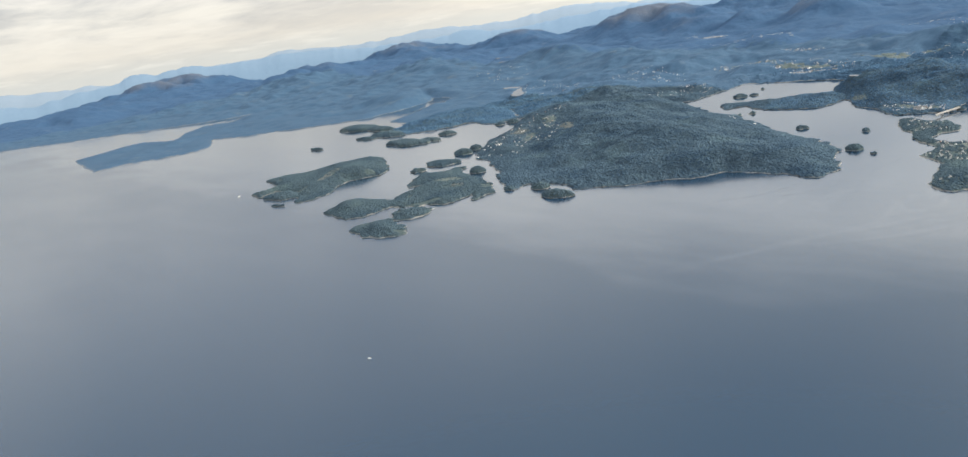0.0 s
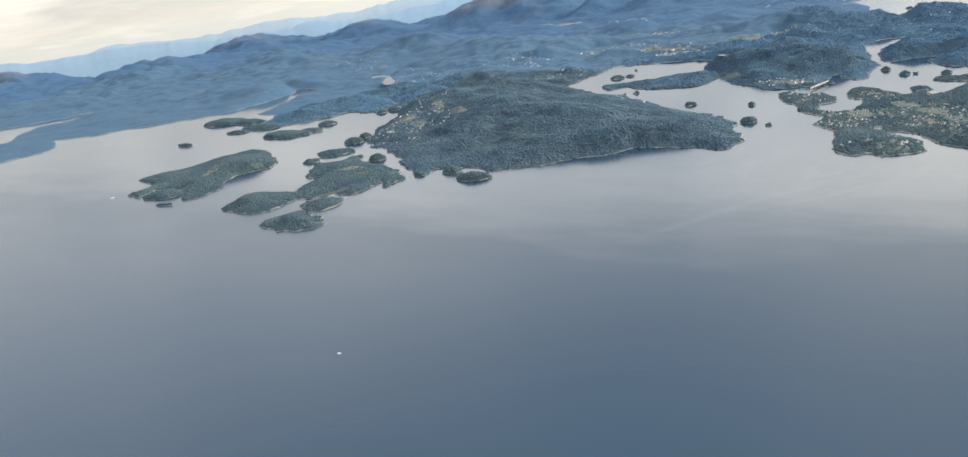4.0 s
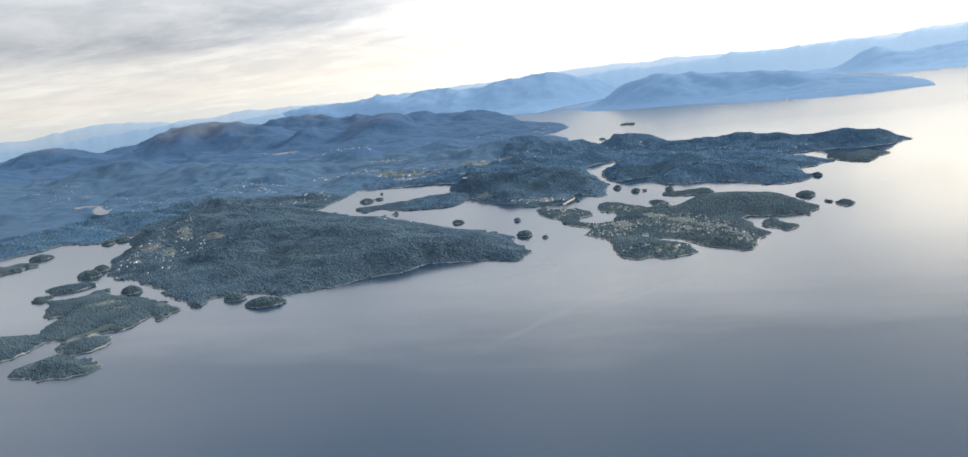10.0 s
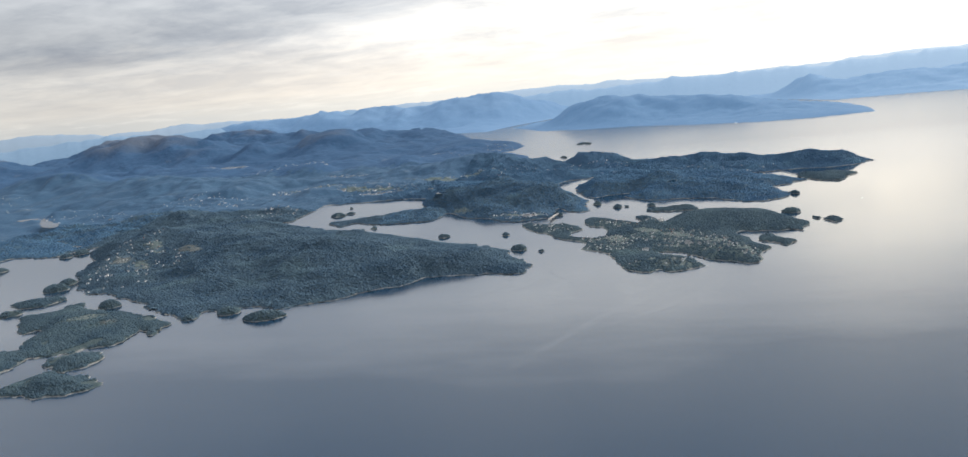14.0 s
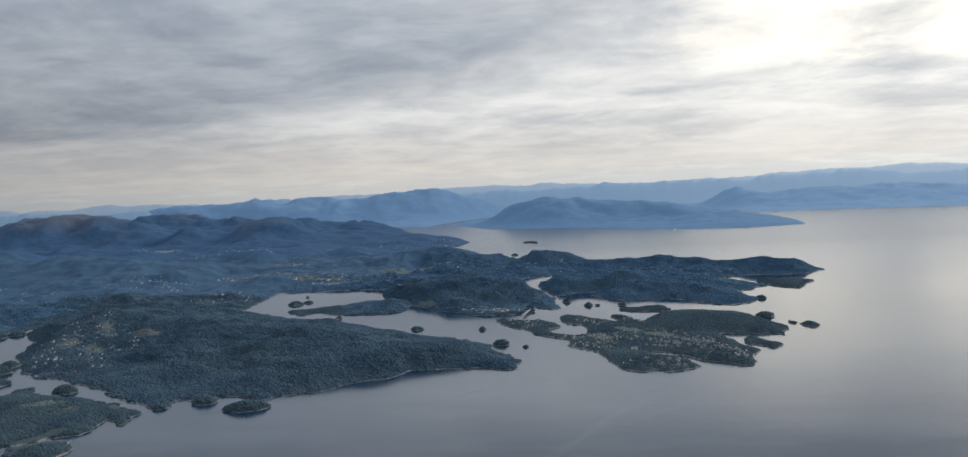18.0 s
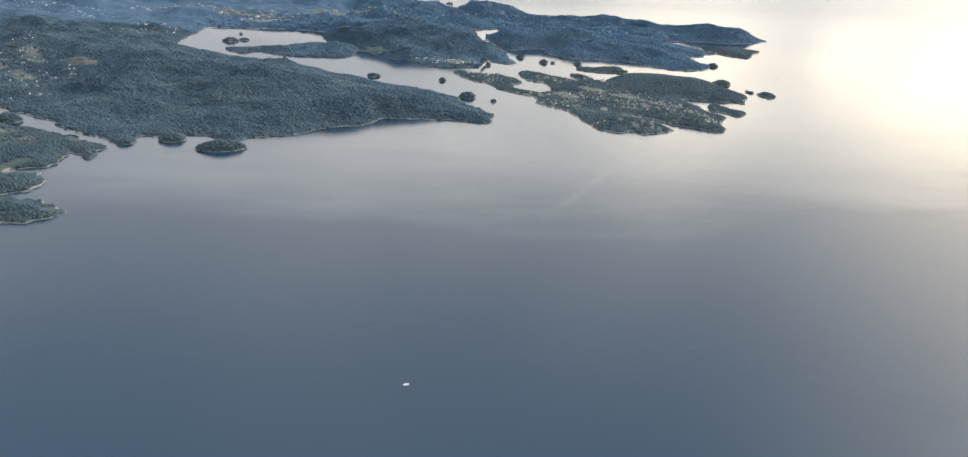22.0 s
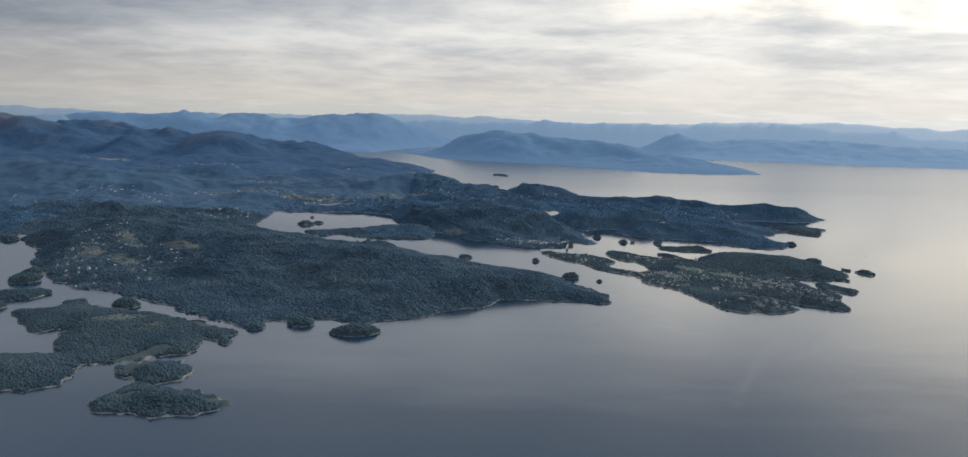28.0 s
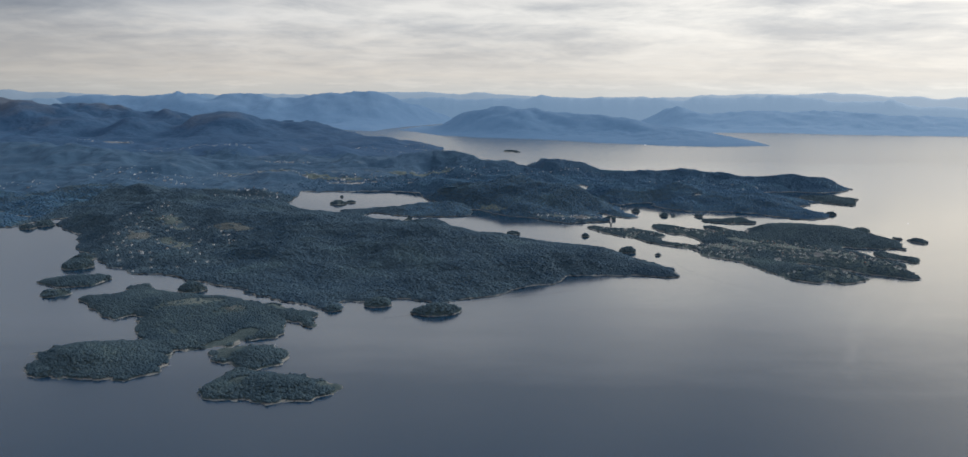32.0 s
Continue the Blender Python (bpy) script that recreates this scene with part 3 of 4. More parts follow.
def ground_height(x, y):
    wob = 4.0 * fbm(x, y, 30.0, 4) + 7.0 * fbm(x + 900, y, 13.0, 4, 0.6)
    d = np.full(x.shape, -1e9)
    for coast in MAINLAND:
        px, py = zip(*coast)
        m = 60
        near = (x > min(px) - m) & (x < max(px) + m) & (y > min(py) - m) & (y < max(py) + m)
        if near.any():
            d[near] = np.maximum(d[near], inside(x[near], y[near], coast))
    d = d + np.where(d > -40, wob, 0)
    z = relief(x, y, d, 1.0, HEADLAND_HILLS + CENTRAL_HILLS + EAST_HILLS + BACK_HILLS + WEST_HILLS, 14.0, 3.6)
    z = z + np.clip((d - 12) / 50, 0, 1) * 9.5 * fbm(x + 140, y + 60, 80.0, 5, 0.55)
    z = z + np.clip((d - 6) / 22, 0, 1) * np.clip((y - 900) / 150, 0, 1) * 9.0 * (0.24 - np.abs(fbm(x + 12, y + 640, 62.0, 4, 0.5)))
    inland = np.clip((y - 0.3 * x - 1330) / 300, 0, 1) * np.clip((d - 15) / 70, 0, 1)
    z = z + inland * 20 * (0.30 - np.abs(1.5 * fbm(x + 71, y + 19, 210.0, 5, 0.55)))
    z = np.where(d > 2, np.maximum(z, 0.8), z)
    far = np.clip((y - 0.35 * x - 1500) / 900, 0, 1) * np.clip((-430 - x) / 450, 0.2, 1)
    z = z + np.clip(d / 60, 0, 1) * far * (8 + 22 * (0.45 - np.abs(1.5 * fbm(x + 333, y, 330.0, 5, 0.55))))
    z = np.where(z > 80, 80 + 50 * np.tanh((z - 80) / 50), z)
    return z, d


def basin(x, y, lx, ly, a, b, turn):
    """One on the shore of a lake, less within."""
    c, s = math.cos(radians(turn)), math.sin(radians(turn))
    u, v = ((x - lx) * c + (y - ly) * s) / a, (-(x - lx) * s + (y - ly) * c) / b
    return u * u + v * v + 0.8 * fbm(x, y, 14.0, 3)


LEVELS = []
for lx, ly, a, b, turn in LAKES:
    ring = np.linspace(0, 2 * np.pi, 24, endpoint=False)
    u, v = 1.1 * a * np.cos(ring), 1.1 * b * np.sin(ring)
    c, s = math.cos(radians(turn)), math.sin(radians(turn))
    z, d = ground_height(lx + u * c - v * s, ly + u * s + v * c)
    LEVELS.append(max(0.3, float(np.percentile(z, 45))))


def mainland_height(x, y):
    z, d = ground_height(x, y)
    for (lx, ly, a, b, turn), level in zip(LAKES, LEVELS):
        near = (np.abs(x - lx) < 2 * a + 20) & (np.abs(y - ly) < 2 * a + 20) & (d > 1)
        if near.any():
            q = basin(x[near], y[near], lx, ly, a, b, turn)
            w = np.clip((2.8 - q) / 1.7, 0, 1)
            z[near] = z[near] * (1 - w) + w * (level + 0.8 * (np.minimum(q, 3) - 1.0))
    return z, d


# ---- sea ----
bm = bmesh.new()
bmesh.ops.create_grid(bm, x_segments=8, y_segments=8, size=9000)
me = bpy.data.meshes.new("water")
bm.to_mesh(me)
bm.free()
me.materials.append(SEA)
tagged(new("water", me), "steel-blue open fjord water with faint ripples", "sea", kind="structure")

# ---- slicks: tide streaks made paler by a raised IOR ----
def slick(ax, ay, bx, by, bow, wide, seed):
    """A bent ribbon whose IOR, through calm, rises towards its middle."""
    level = 0.01 + 0.012 * seed
    dx, dy = bx - ax, by - ay
    far = math.hypot(dx, dy)
    nx, ny = -dy / far, dx / far
    n, rows = 70, 9
    v, calm = [], []
    for i in range(n + 1):
        t = i / n
        ends = math.sin(math.pi * t) ** 0.6
        off = bow * math.sin(math.pi * t) + 3.0 * noise.noise((t * 5, seed, 0))
        w = wide * (0.4 + 0.6 * ends) * (0.6 + 1.2 * abs(noise.noise((t * 7, seed + 5, 0))))
        for j in range(rows):
            q = 2 * j / (rows - 1) - 1
            v.append((ax + dx * t + nx * (off + w * q), ay + dy * t + ny * (off + w * q), level))
            calm.append(ends * (1 - q * q) ** 1.5 * (0.55 + 0.9 * noise.noise((t * 14, 3 * q, seed))))
    k = np.arange((n + 1) * rows).reshape(n + 1, rows)
    faces = np.stack([k[:-1, :-1], k[1:, :-1], k[1:, 1:], k[:-1, 1:]], -1).reshape(-1, 4)
    if nx * dy - ny * dx > 0:
        faces = faces[:, ::-1]
    ob = mesh_from("slick", np.array(v), faces, SLICK)
    ob.data.attributes.new("calm", "FLOAT", "POINT").data.foreach_set("value", np.clip(calm, 0, 1).astype(np.float32))
    tagged(ob, "pale streak on the fjord water from strengthened reflection", "water", "tide streaks", "structure")


for k, v in enumerate(((-70, 440, 60, 660, 14, 9.0), (-20, 520, 85, 672, -6, 7.0), (-92, 745, -100, 630, 14, 6.0), (-72, 760, -55, 650, -12, 6.0), (-110, 690, -140, 600, 8, 5.0),
                       (-200, 640, -330, 560, -10, 5.0))):
    slick(*v, seed=k)

# ---- mainland: fine ground by the fjord, coarser inland ----
ys = [560.0]
while ys[-1] < 1760:
    ys.append(ys[-1] + 0.0036 * ys[-1])
ys, xs = np.array(ys), np.arange(-1020, 345, 2.3)
gx, gy = np.meshgrid(xs, ys)
z, d = mainland_height(gx, gy)
cut = int(np.searchsorted(ys, 1190))
tagged(sheet("ground", xs, ys[:cut + 1], z[:cut + 1], SHORE), "wooded mainland shore with pale rocks at the waterline", "land", kind="structure")
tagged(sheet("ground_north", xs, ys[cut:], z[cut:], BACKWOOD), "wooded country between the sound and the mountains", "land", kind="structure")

xw = np.arange(-2800, -1010, 7.0)
yw = np.arange(380, 1770, 7.0)
gx, gy = np.meshgrid(xw, yw)
z, d = mainland_height(gx, gy)
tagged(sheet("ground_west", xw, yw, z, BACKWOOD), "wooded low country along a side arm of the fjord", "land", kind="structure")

xf = np.arange(-4800, 60, 14.0)
yf = np.arange(1740, 4300, 14.0)
gx, gy = np.meshgrid(xf, yf)
z, d = mainland_height(gx, gy)
tagged(sheet("ground_inland", xf, yf, z, FAR_HILL), "forested hills and mountains inland, painted haze blue", "hills", kind="structure")
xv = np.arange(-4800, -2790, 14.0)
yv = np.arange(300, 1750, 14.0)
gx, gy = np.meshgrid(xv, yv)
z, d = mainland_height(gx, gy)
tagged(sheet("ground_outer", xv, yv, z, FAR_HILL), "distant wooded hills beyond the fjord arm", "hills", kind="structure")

for (lx, ly, a, b, turn), level in zip(LAKES, LEVELS):
    bm = bmesh.new()
    bmesh.ops.create_circle(bm, cap_ends=True, segments=40, radius=1.25)
    me = bpy.data.meshes.new("lake")
    bm.to_mesh(me)
    bm.free()
    me.materials.append(SEA)
    lake = new("lake", me)
    lake.matrix_world = pose(lx, ly, level, 0, 0, turn) @ Matrix.Diagonal((a, b, 1, 1))
    tagged(lake, "small bright lake among wooded hills", "lake", kind="structure")

# ---- islands ----
def island(name, coast, hills, step, shore, cap, label, mat=SKERRY, seed=0, wobble=1.0, group=""):
    px, py = zip(*coast)
    xs, ys = np.arange(min(px) - 8, max(px) + 8, step), np.arange(min(py) - 8, max(py) + 8, step)
    gx, gy = np.meshgrid(xs, ys)

    def height(x, y):
        d = inside(x, y, coast) + wobble * (5.0 * fbm(x + seed * 31, y, 18.0, 3) + 5.0 * fbm(x, y + seed * 17, 8.0, 4, 0.6))
        return relief(x, y, d, 1.0, hills, shore, cap), d

    z, d = height(gx, gy)
    ob = tagged(sheet(name, xs, ys, z, mat), label, "island", group)
    return ob, height, (min(px), max(px), min(py), max(py))


def oval(cx, cy, length, width, turn, seed):
    r = random.Random(seed)
    c, s = math.cos(radians(turn)), math.sin(radians(turn))
    pts = []
    for k in range(14):
        a = k * 2 * math.pi / 14
        q = 0.85 + 0.3 * r.random()
        u, v = 0.5 * length * q * math.cos(a), 0.5 * width * q * math.sin(a)
        pts.append((cx + u * c - v * s, cy + u * s + v * c))
    return pts


def plant(height, box, spacing, seed, keep, label, tall, wide, mat, shore=1.6, sides=4):
    r = np.random.RandomState(seed)
    x0, x1, y0, y1 = box
    gx, gy = np.meshgrid(np.arange(x0, x1, spacing), np.arange(y0, y1, spacing))
    x = (gx + (r.rand(*gx.shape) - .5) * spacing * 1.1).ravel()
    y = (gy + (r.rand(*gx.shape) - .5) * spacing * 1.1).ravel()
    z, d = height(x, y)
    ok = (d > shore) & (z > 0.45) & keep(x, y, r)
    crowns("woodland", x[ok], y[ok], z[ok], tall, wide, mat, seed, label, k=sides)


def dense(x, y, r):
    return fbm(x + 55, y + 77, 22.0, 3) > -0.40


ISLETS = [("skerry_island", ISLE_A, [(-370, 428, 30, 18, 0, 3.0)], "long low wooded island with a pale rock rim"),
          ("skerry_island", ISLE_A2, [(-398, 476, 20, 14, 0, 2.5)], "small wooded island beside a larger one"),
          ("skerry_island", ISLE_MID, [(-480, 470, 35, 25, 0, 5), (-450, 570, 50, 30, 30, 4)], "branching wooded island with a pasture and rocky points"),
          ("skerry_island", ISLE_NW, [(-700, 600, 90, 40, 130, 9), (-640, 560, 60, 30, 110, 3)], "large wooded island with rocky flanks and a heath slope"),
          ("skerry_island", ISLE_COVE, [], "small wooded island across a cove mouth"),
          ("skerry_island", ISLE_R, [], "thin string of low wooded skerries"),
          ("skerry_island", ISLE_OUTER, [(225, 1195, 30, 20, 0, 3)], "low wooded outer island"),
          ("skerry_island", ISLE_NORTH, [(30, 995, 30, 12, 0, 3)], "narrow wooded island in the inner sound"),
          ]
ISLE_HEIGHTS, ISLE_BOXES = [], []
for k, (name, coast, hills, label) in enumerate(ISLETS):
    ob, height, box = island(name, coast, hills, 1.6, 8.0, 3.0, label, seed=k, group="islands")
    ISLE_HEIGHTS.append(height)
    ISLE_BOXES.append(box)

SMALL = [
    (-576, 618, 18.7, 15.0, 11), (-582, 658, 44.9, 31.4, 10), (-606, 712, 20.4, 18.3, 8), (-614, 741, 15.1, 15.1, 7), (-480, 634, 18.3, 16.4, 11),
    (-795, 830, 24.2, 19.4, 3), (-805, 759, 74.2, 37.1, 5), (-777, 784, 40.7, 16.3, 5), (-1109, 860, 77.1, 54.0, 2), (-937, 812, 70.4, 35.2, 3),
    (-1035, 857, 67.5, 27.0, 2), (-955, 780, 35.5, 21.3, 4), (-965, 691, 27.7, 8.3, 7), (-754, 906, 14.9, 13.4, 1), (-747, 926, 17.9, 16.1, -0),
    (-645, 471, 40.6, 28.4, 16), (-601, 442, 19.8, 6.0, 17), (-294, 575, 30.1, 15.0, 16), (-337, 595, 15.7, 12.5, 14), (-366, 580, 10.4, 8.3, 15),
    (-101, 780, 3.6, 3.3, 8), (-126, 795, 14.3, 11.4, 7), (-156, 880, 6.8, 6.8, 2), (-232, 890, 12.1, 9.7, 2), (-351, 982, 8.2, 8.2, -3),
    (-361, 970, 5.5, 5.5, -2), (-456, 1118, 19.5, 17.5, -8), (-442, 1131, 12.5, 11.2, -8), (-464, 1189, 6.0, 6.0, -11), (151, 919, 16.4, 11.5, -22),
    (172, 1048, 11.7, 7.0, -28), (-41, 1029, 10.6, 10.6, -23), (-69, 1064, 11.3, 6.8, -24), (-30, 1028, 5.2, 3.1, -24), (-0, 1025, 9.3, 8.4, -24),
    (-194, 2130, 30.5, 18.3, 22), (-179, 2094, 13.3, 6.7, 22), (-203, 1776, 16.6, 8.3, -41), (-113, 996, 12.8, 7.7, -21),
]
for k, (x, y, length, width, turn) in enumerate(SMALL):
    big, length, width = length > 3, max(length, 5.0), max(width, 3.0)
    ob, height, box = island("islet", oval(x, y, 1.2 * length, 1.2 * width, turn, k), [(x, y, 0.4 * length, 0.4 * width, turn, min(4.0, 0.09 * width))] if big else [], 0.7 if length < 25 else 1.4, 2.2, 2.7 if big else 0.9,
                             "small tree-covered islet ringed by bare rock" if big else "bare rock skerry just above the water",
                             seed=k, wobble=min(0.5, length / 60), group="islets")
    if big:
        plant(height, box, 1.25, 200 + k, dense, "clump of dark trees on an islet", 1.15, 1.05, LESS_HAZED_LEAVES, 0.2)

# the built-up peninsula
PENINSULA_HILLS = [(80, 890, 70, 50, 150, 8), (20, 700, 40, 20, 0, 3), (70, 740, 50, 25, 120, 4), (125, 800, 30, 20, 0, 3)]
peninsula, pen_height, pen_box = island("peninsula", PENINSULA, PENINSULA_HILLS, 2.0, 8.0, 2.3, "low built-up peninsula with gardens, groves and coves", VILLAGE, seed=50, wobble=0.4)


# ---- houses ----
def part(name, bm, mat, parent, label=""):
    me = bpy.data.meshes.new(name)
    bm.to_mesh(me)
    bm.free()
    me.materials.append(mat)
    ob = new(name, me)
    ob.parent = parent
    return tagged(ob, label)


def box_mesh(bm, x0, x1, y0, y1, z0, z1):
    v = [bm.verts.new(p) for p in ((x0, y0, z0), (x1, y0, z0), (x1, y1, z0), (x0, y1, z0), (x0, y0, z1), (x1, y0, z1), (x1, y1, z1), (x0, y1, z1))]
    for f in ((0, 3, 2, 1), (4, 5, 6, 7), (0, 1, 5, 4), (1, 2, 6, 5), (2, 3, 7, 6), (3, 0, 4, 7)):
        bm.faces.new([v[i] for i in f])


WALLS = [("white-painted", plain("white_boards", (0.58, 0.60, 0.62), (0.72, 0.74, 0.76), 3.0)), ("pale grey", plain("pale_boards", (0.46, 0.47, 0.47), (0.56, 0.57, 0.57), 3.0)),
         ("rust-red", plain("red_boards", (0.20, 0.07, 0.055), (0.26, 0.10, 0.08), 3.0)), ("grey", plain("grey_boards", (0.34, 0.35, 0.36), (0.44, 0.45, 0.46), 3.0))]
ROOFS = [("slate", plain("slate_roof", (0.10, 0.105, 0.115), (0.17, 0.175, 0.185), 6.0)), ("red tile", plain("tile_roof", (0.16, 0.105, 0.085), (0.23, 0.15, 0.125), 6.0))]
STONE = plain("foundation", (0.25, 0.25, 0.24), (0.35, 0.34, 0.33), 4.0)
GLASS = plain("dark_pane", (0.02, 0.025, 0.03), (0.03, 0.035, 0.04), 1.0, 0.15)


def house(wall, roof, long, deep, tall):
    ob = new("house")
    bm = bmesh.new()
    x, y = long / 2, deep / 2
    v = [bm.verts.new(p) for p in ((-x, -y, 0), (x, -y, 0), (x, y, 0), (-x, y, 0), (-x, -y, tall), (x, -y, tall), (x, y, tall), (-x, y, tall),
                                   (-x, 0, tall + 0.42 * deep), (x, 0, tall + 0.42 * deep))]
    for f in ((0, 1, 5, 4), (2, 3, 7, 6), (1, 2, 6, 9, 5), (3, 0, 4, 8, 7), (0, 3, 2, 1)):
        bm.faces.new([v[i] for i in f])
    part("wall", bm, wall[1], ob)
    bm = bmesh.new()
    e, t = 0.14, 0.08
    ridge = tall + 0.42 * deep
    for s in (-1, 1):
        a = [(-x - e, s * (y + e), tall - 0.42 * 2 * e), (x + e, s * (y + e), tall - 0.42 * 2 * e), (x + e, 0, ridge), (-x - e, 0, ridge)]
        lo = [bm.verts.new(p) for p in a]
        hi = [bm.verts.new((p[0], p[1], p[2] + t)) for p in a]
        for f in ((0, 1, 2, 3), ):
            bm.faces.new([hi[i] for i in f])
        for i in range(4):
            j = (i + 1) % 4
            bm.faces.new((lo[i], lo[j], hi[j], hi[i]))
    bmesh.ops.recalc_face_normals(bm, faces=bm.faces)
    part("roof", bm, roof[1], ob)
    bm = bmesh.new()
    box_mesh(bm, 0.2 * x, 0.2 * x + 0.16, -0.1, 0.1, ridge - 0.15, ridge + 0.22)
    part("chimney", bm, STONE, ob)
    for k, px in enumerate((-0.6 * x, 0.0, 0.6 * x)):
        for s in (-1, 1):
            bm = bmesh.new()
            box_mesh(bm, px - 0.16, px + 0.16, s * y - 0.02, s * y + 0.02, 0.45 * tall, 0.8 * tall)
            part("window", bm, GLASS, ob)
    tagged(ob, f"{wall[0]} wooden house with a {roof[0]} gable roof", "house", "houses along the shore")
    return ob


HOUSE_KINDS = [house(WALLS[a], ROOFS[b], l, w, h) for a, b, l, w, h in
               ((0, 0, 1.6, 1.15, 0.85), (0, 1, 1.5, 1.15, 0.85), (1, 0, 1.6, 1.15, 0.85), (2, 0, 1.4, 1.05, 0.8), (3, 0, 1.8, 1.25, 0.9), (0, 0, 2.5, 1.4, 1.0))]
SITES = []


def settle(height, cx, cy, rx, ry, turn, count, seed, gap=3.1):
    """Houses scattered over an oval of ground."""
    r = random.Random(seed)
    c, s = math.cos(radians(turn)), math.sin(radians(turn))
    made, tries = 0, 0
    while made < count and tries < count * 30:
        tries += 1
        a, q = r.random() * 6.283, math.sqrt(r.random())
        u, v = rx * q * math.cos(a), ry * q * math.sin(a)
        x, y = cx + u * c - v * s, cy + u * s + v * c
        z, d = height(np.array([x]), np.array([y]))
        if d[0] < 3.5 or z[0] < 0.9 or any((x - p) ** 2 + (y - q2) ** 2 < gap * gap for p, q2 in SITES):
            continue
        kind = r.choices(HOUSE_KINDS, (8, 0.8, 1.2, 0.8, 2, 1.5))[0]
        copy_thing(kind, pose(x, y, float(z[0]) - 0.15, 0, 0, r.choice((0, 20, 60, 90, 110, 150)) + r.uniform(-12, 12)))
        SITES.append((x, y))
        made += 1


for k, v in enumerate(((-40, 800, 40, 34, 120, 58), (30, 800, 60, 34, 130, 72), (75, 730, 40, 16, 140, 32), (15, 705, 30, 20, 0, 12), (-110, 905, 36, 26, 120, 20), (-30, 900, 40, 26, 20, 20))):
    settle(pen_height, *v, seed=k)
for k, v in enumerate(((-560, 770, 95, 60, 130, 64), (-600, 840, 60, 40, 90, 20))):
    settle(mainland_height, *v, seed=20 + k)
HALLS = [house(WALLS[0], ROOFS[0], 5.6, 2.6, 1.9), house(WALLS[3], ROOFS[0], 8.5, 3.4, 2.0)]
for hall in HALLS:
    tagged(hall, "long pale hall with a low gable roof", "hall", "large buildings")
for k, (x, y, turn) in enumerate(((1, 754, 20), (14, 885, 70), (-401, 597, 40), (40, 760, 120), (-560, 735, 110), (-150, 985, 0), (-495, 1378, 165), (-560, 1392, 170), (-610, 1405, 160),
                                  (-440, 1360, 175), (-700, 1440, 150), (-380, 1345, 10))):
    ground = (pen_height if -160 < x and y < 960 else mainland_height)
    z, d = ground(np.array([x * 1.0]), np.array([y * 1.0]))
    if d[0] > 2:
        copy_thing(HALLS[k % 2], pose(x, y, float(z[0]) - 0.2, 0, 0, turn))
        SITES.append((x, y))
HOUSE_KINDS += HALLS
for kind in HOUSE_KINDS:
    for o in (kind, *kind.children_recursive):
        bpy.data.objects.remove(o)

SITE = np.array(SITES)


# ---- open fields among the woods ----
def meadow(height, cx, cy, rx, ry, turn, mat, label):
    """A field laid over the ground, with an uneven edge."""
    m = max(rx, ry) * 1.3
    xs, ys = np.arange(cx - m, cx + m, 1.3), np.arange(cy - m, cy + m, 1.3)
    gx, gy = np.meshgrid(xs, ys)
    z, d = height(gx, gy)
    keep = ((oblong(gx, gy, cx, cy, rx, ry, turn) + 2.4 * fbm(gx, gy, 11.0, 4, 0.6)) < 1) & (d > 2.0)
    tagged(sheet("meadow", xs, ys, np.where(keep, z + 0.22, -9.0), mat, -5.0), label, "field", "fields among the woods", "structure")
    return cx, cy, rx, ry, turn


def oblong(x, y, cx, cy, rx, ry, turn):
    c, s = math.cos(radians(turn)), math.sin(radians(turn))
    u, v = ((x - cx) * c + (y - cy) * s) / rx, (-(x - cx) * s + (y - cy) * c) / ry
    return u * u + v * v


mid_height = ISLE_HEIGHTS[2]
nw_height = ISLE_HEIGHTS[3]
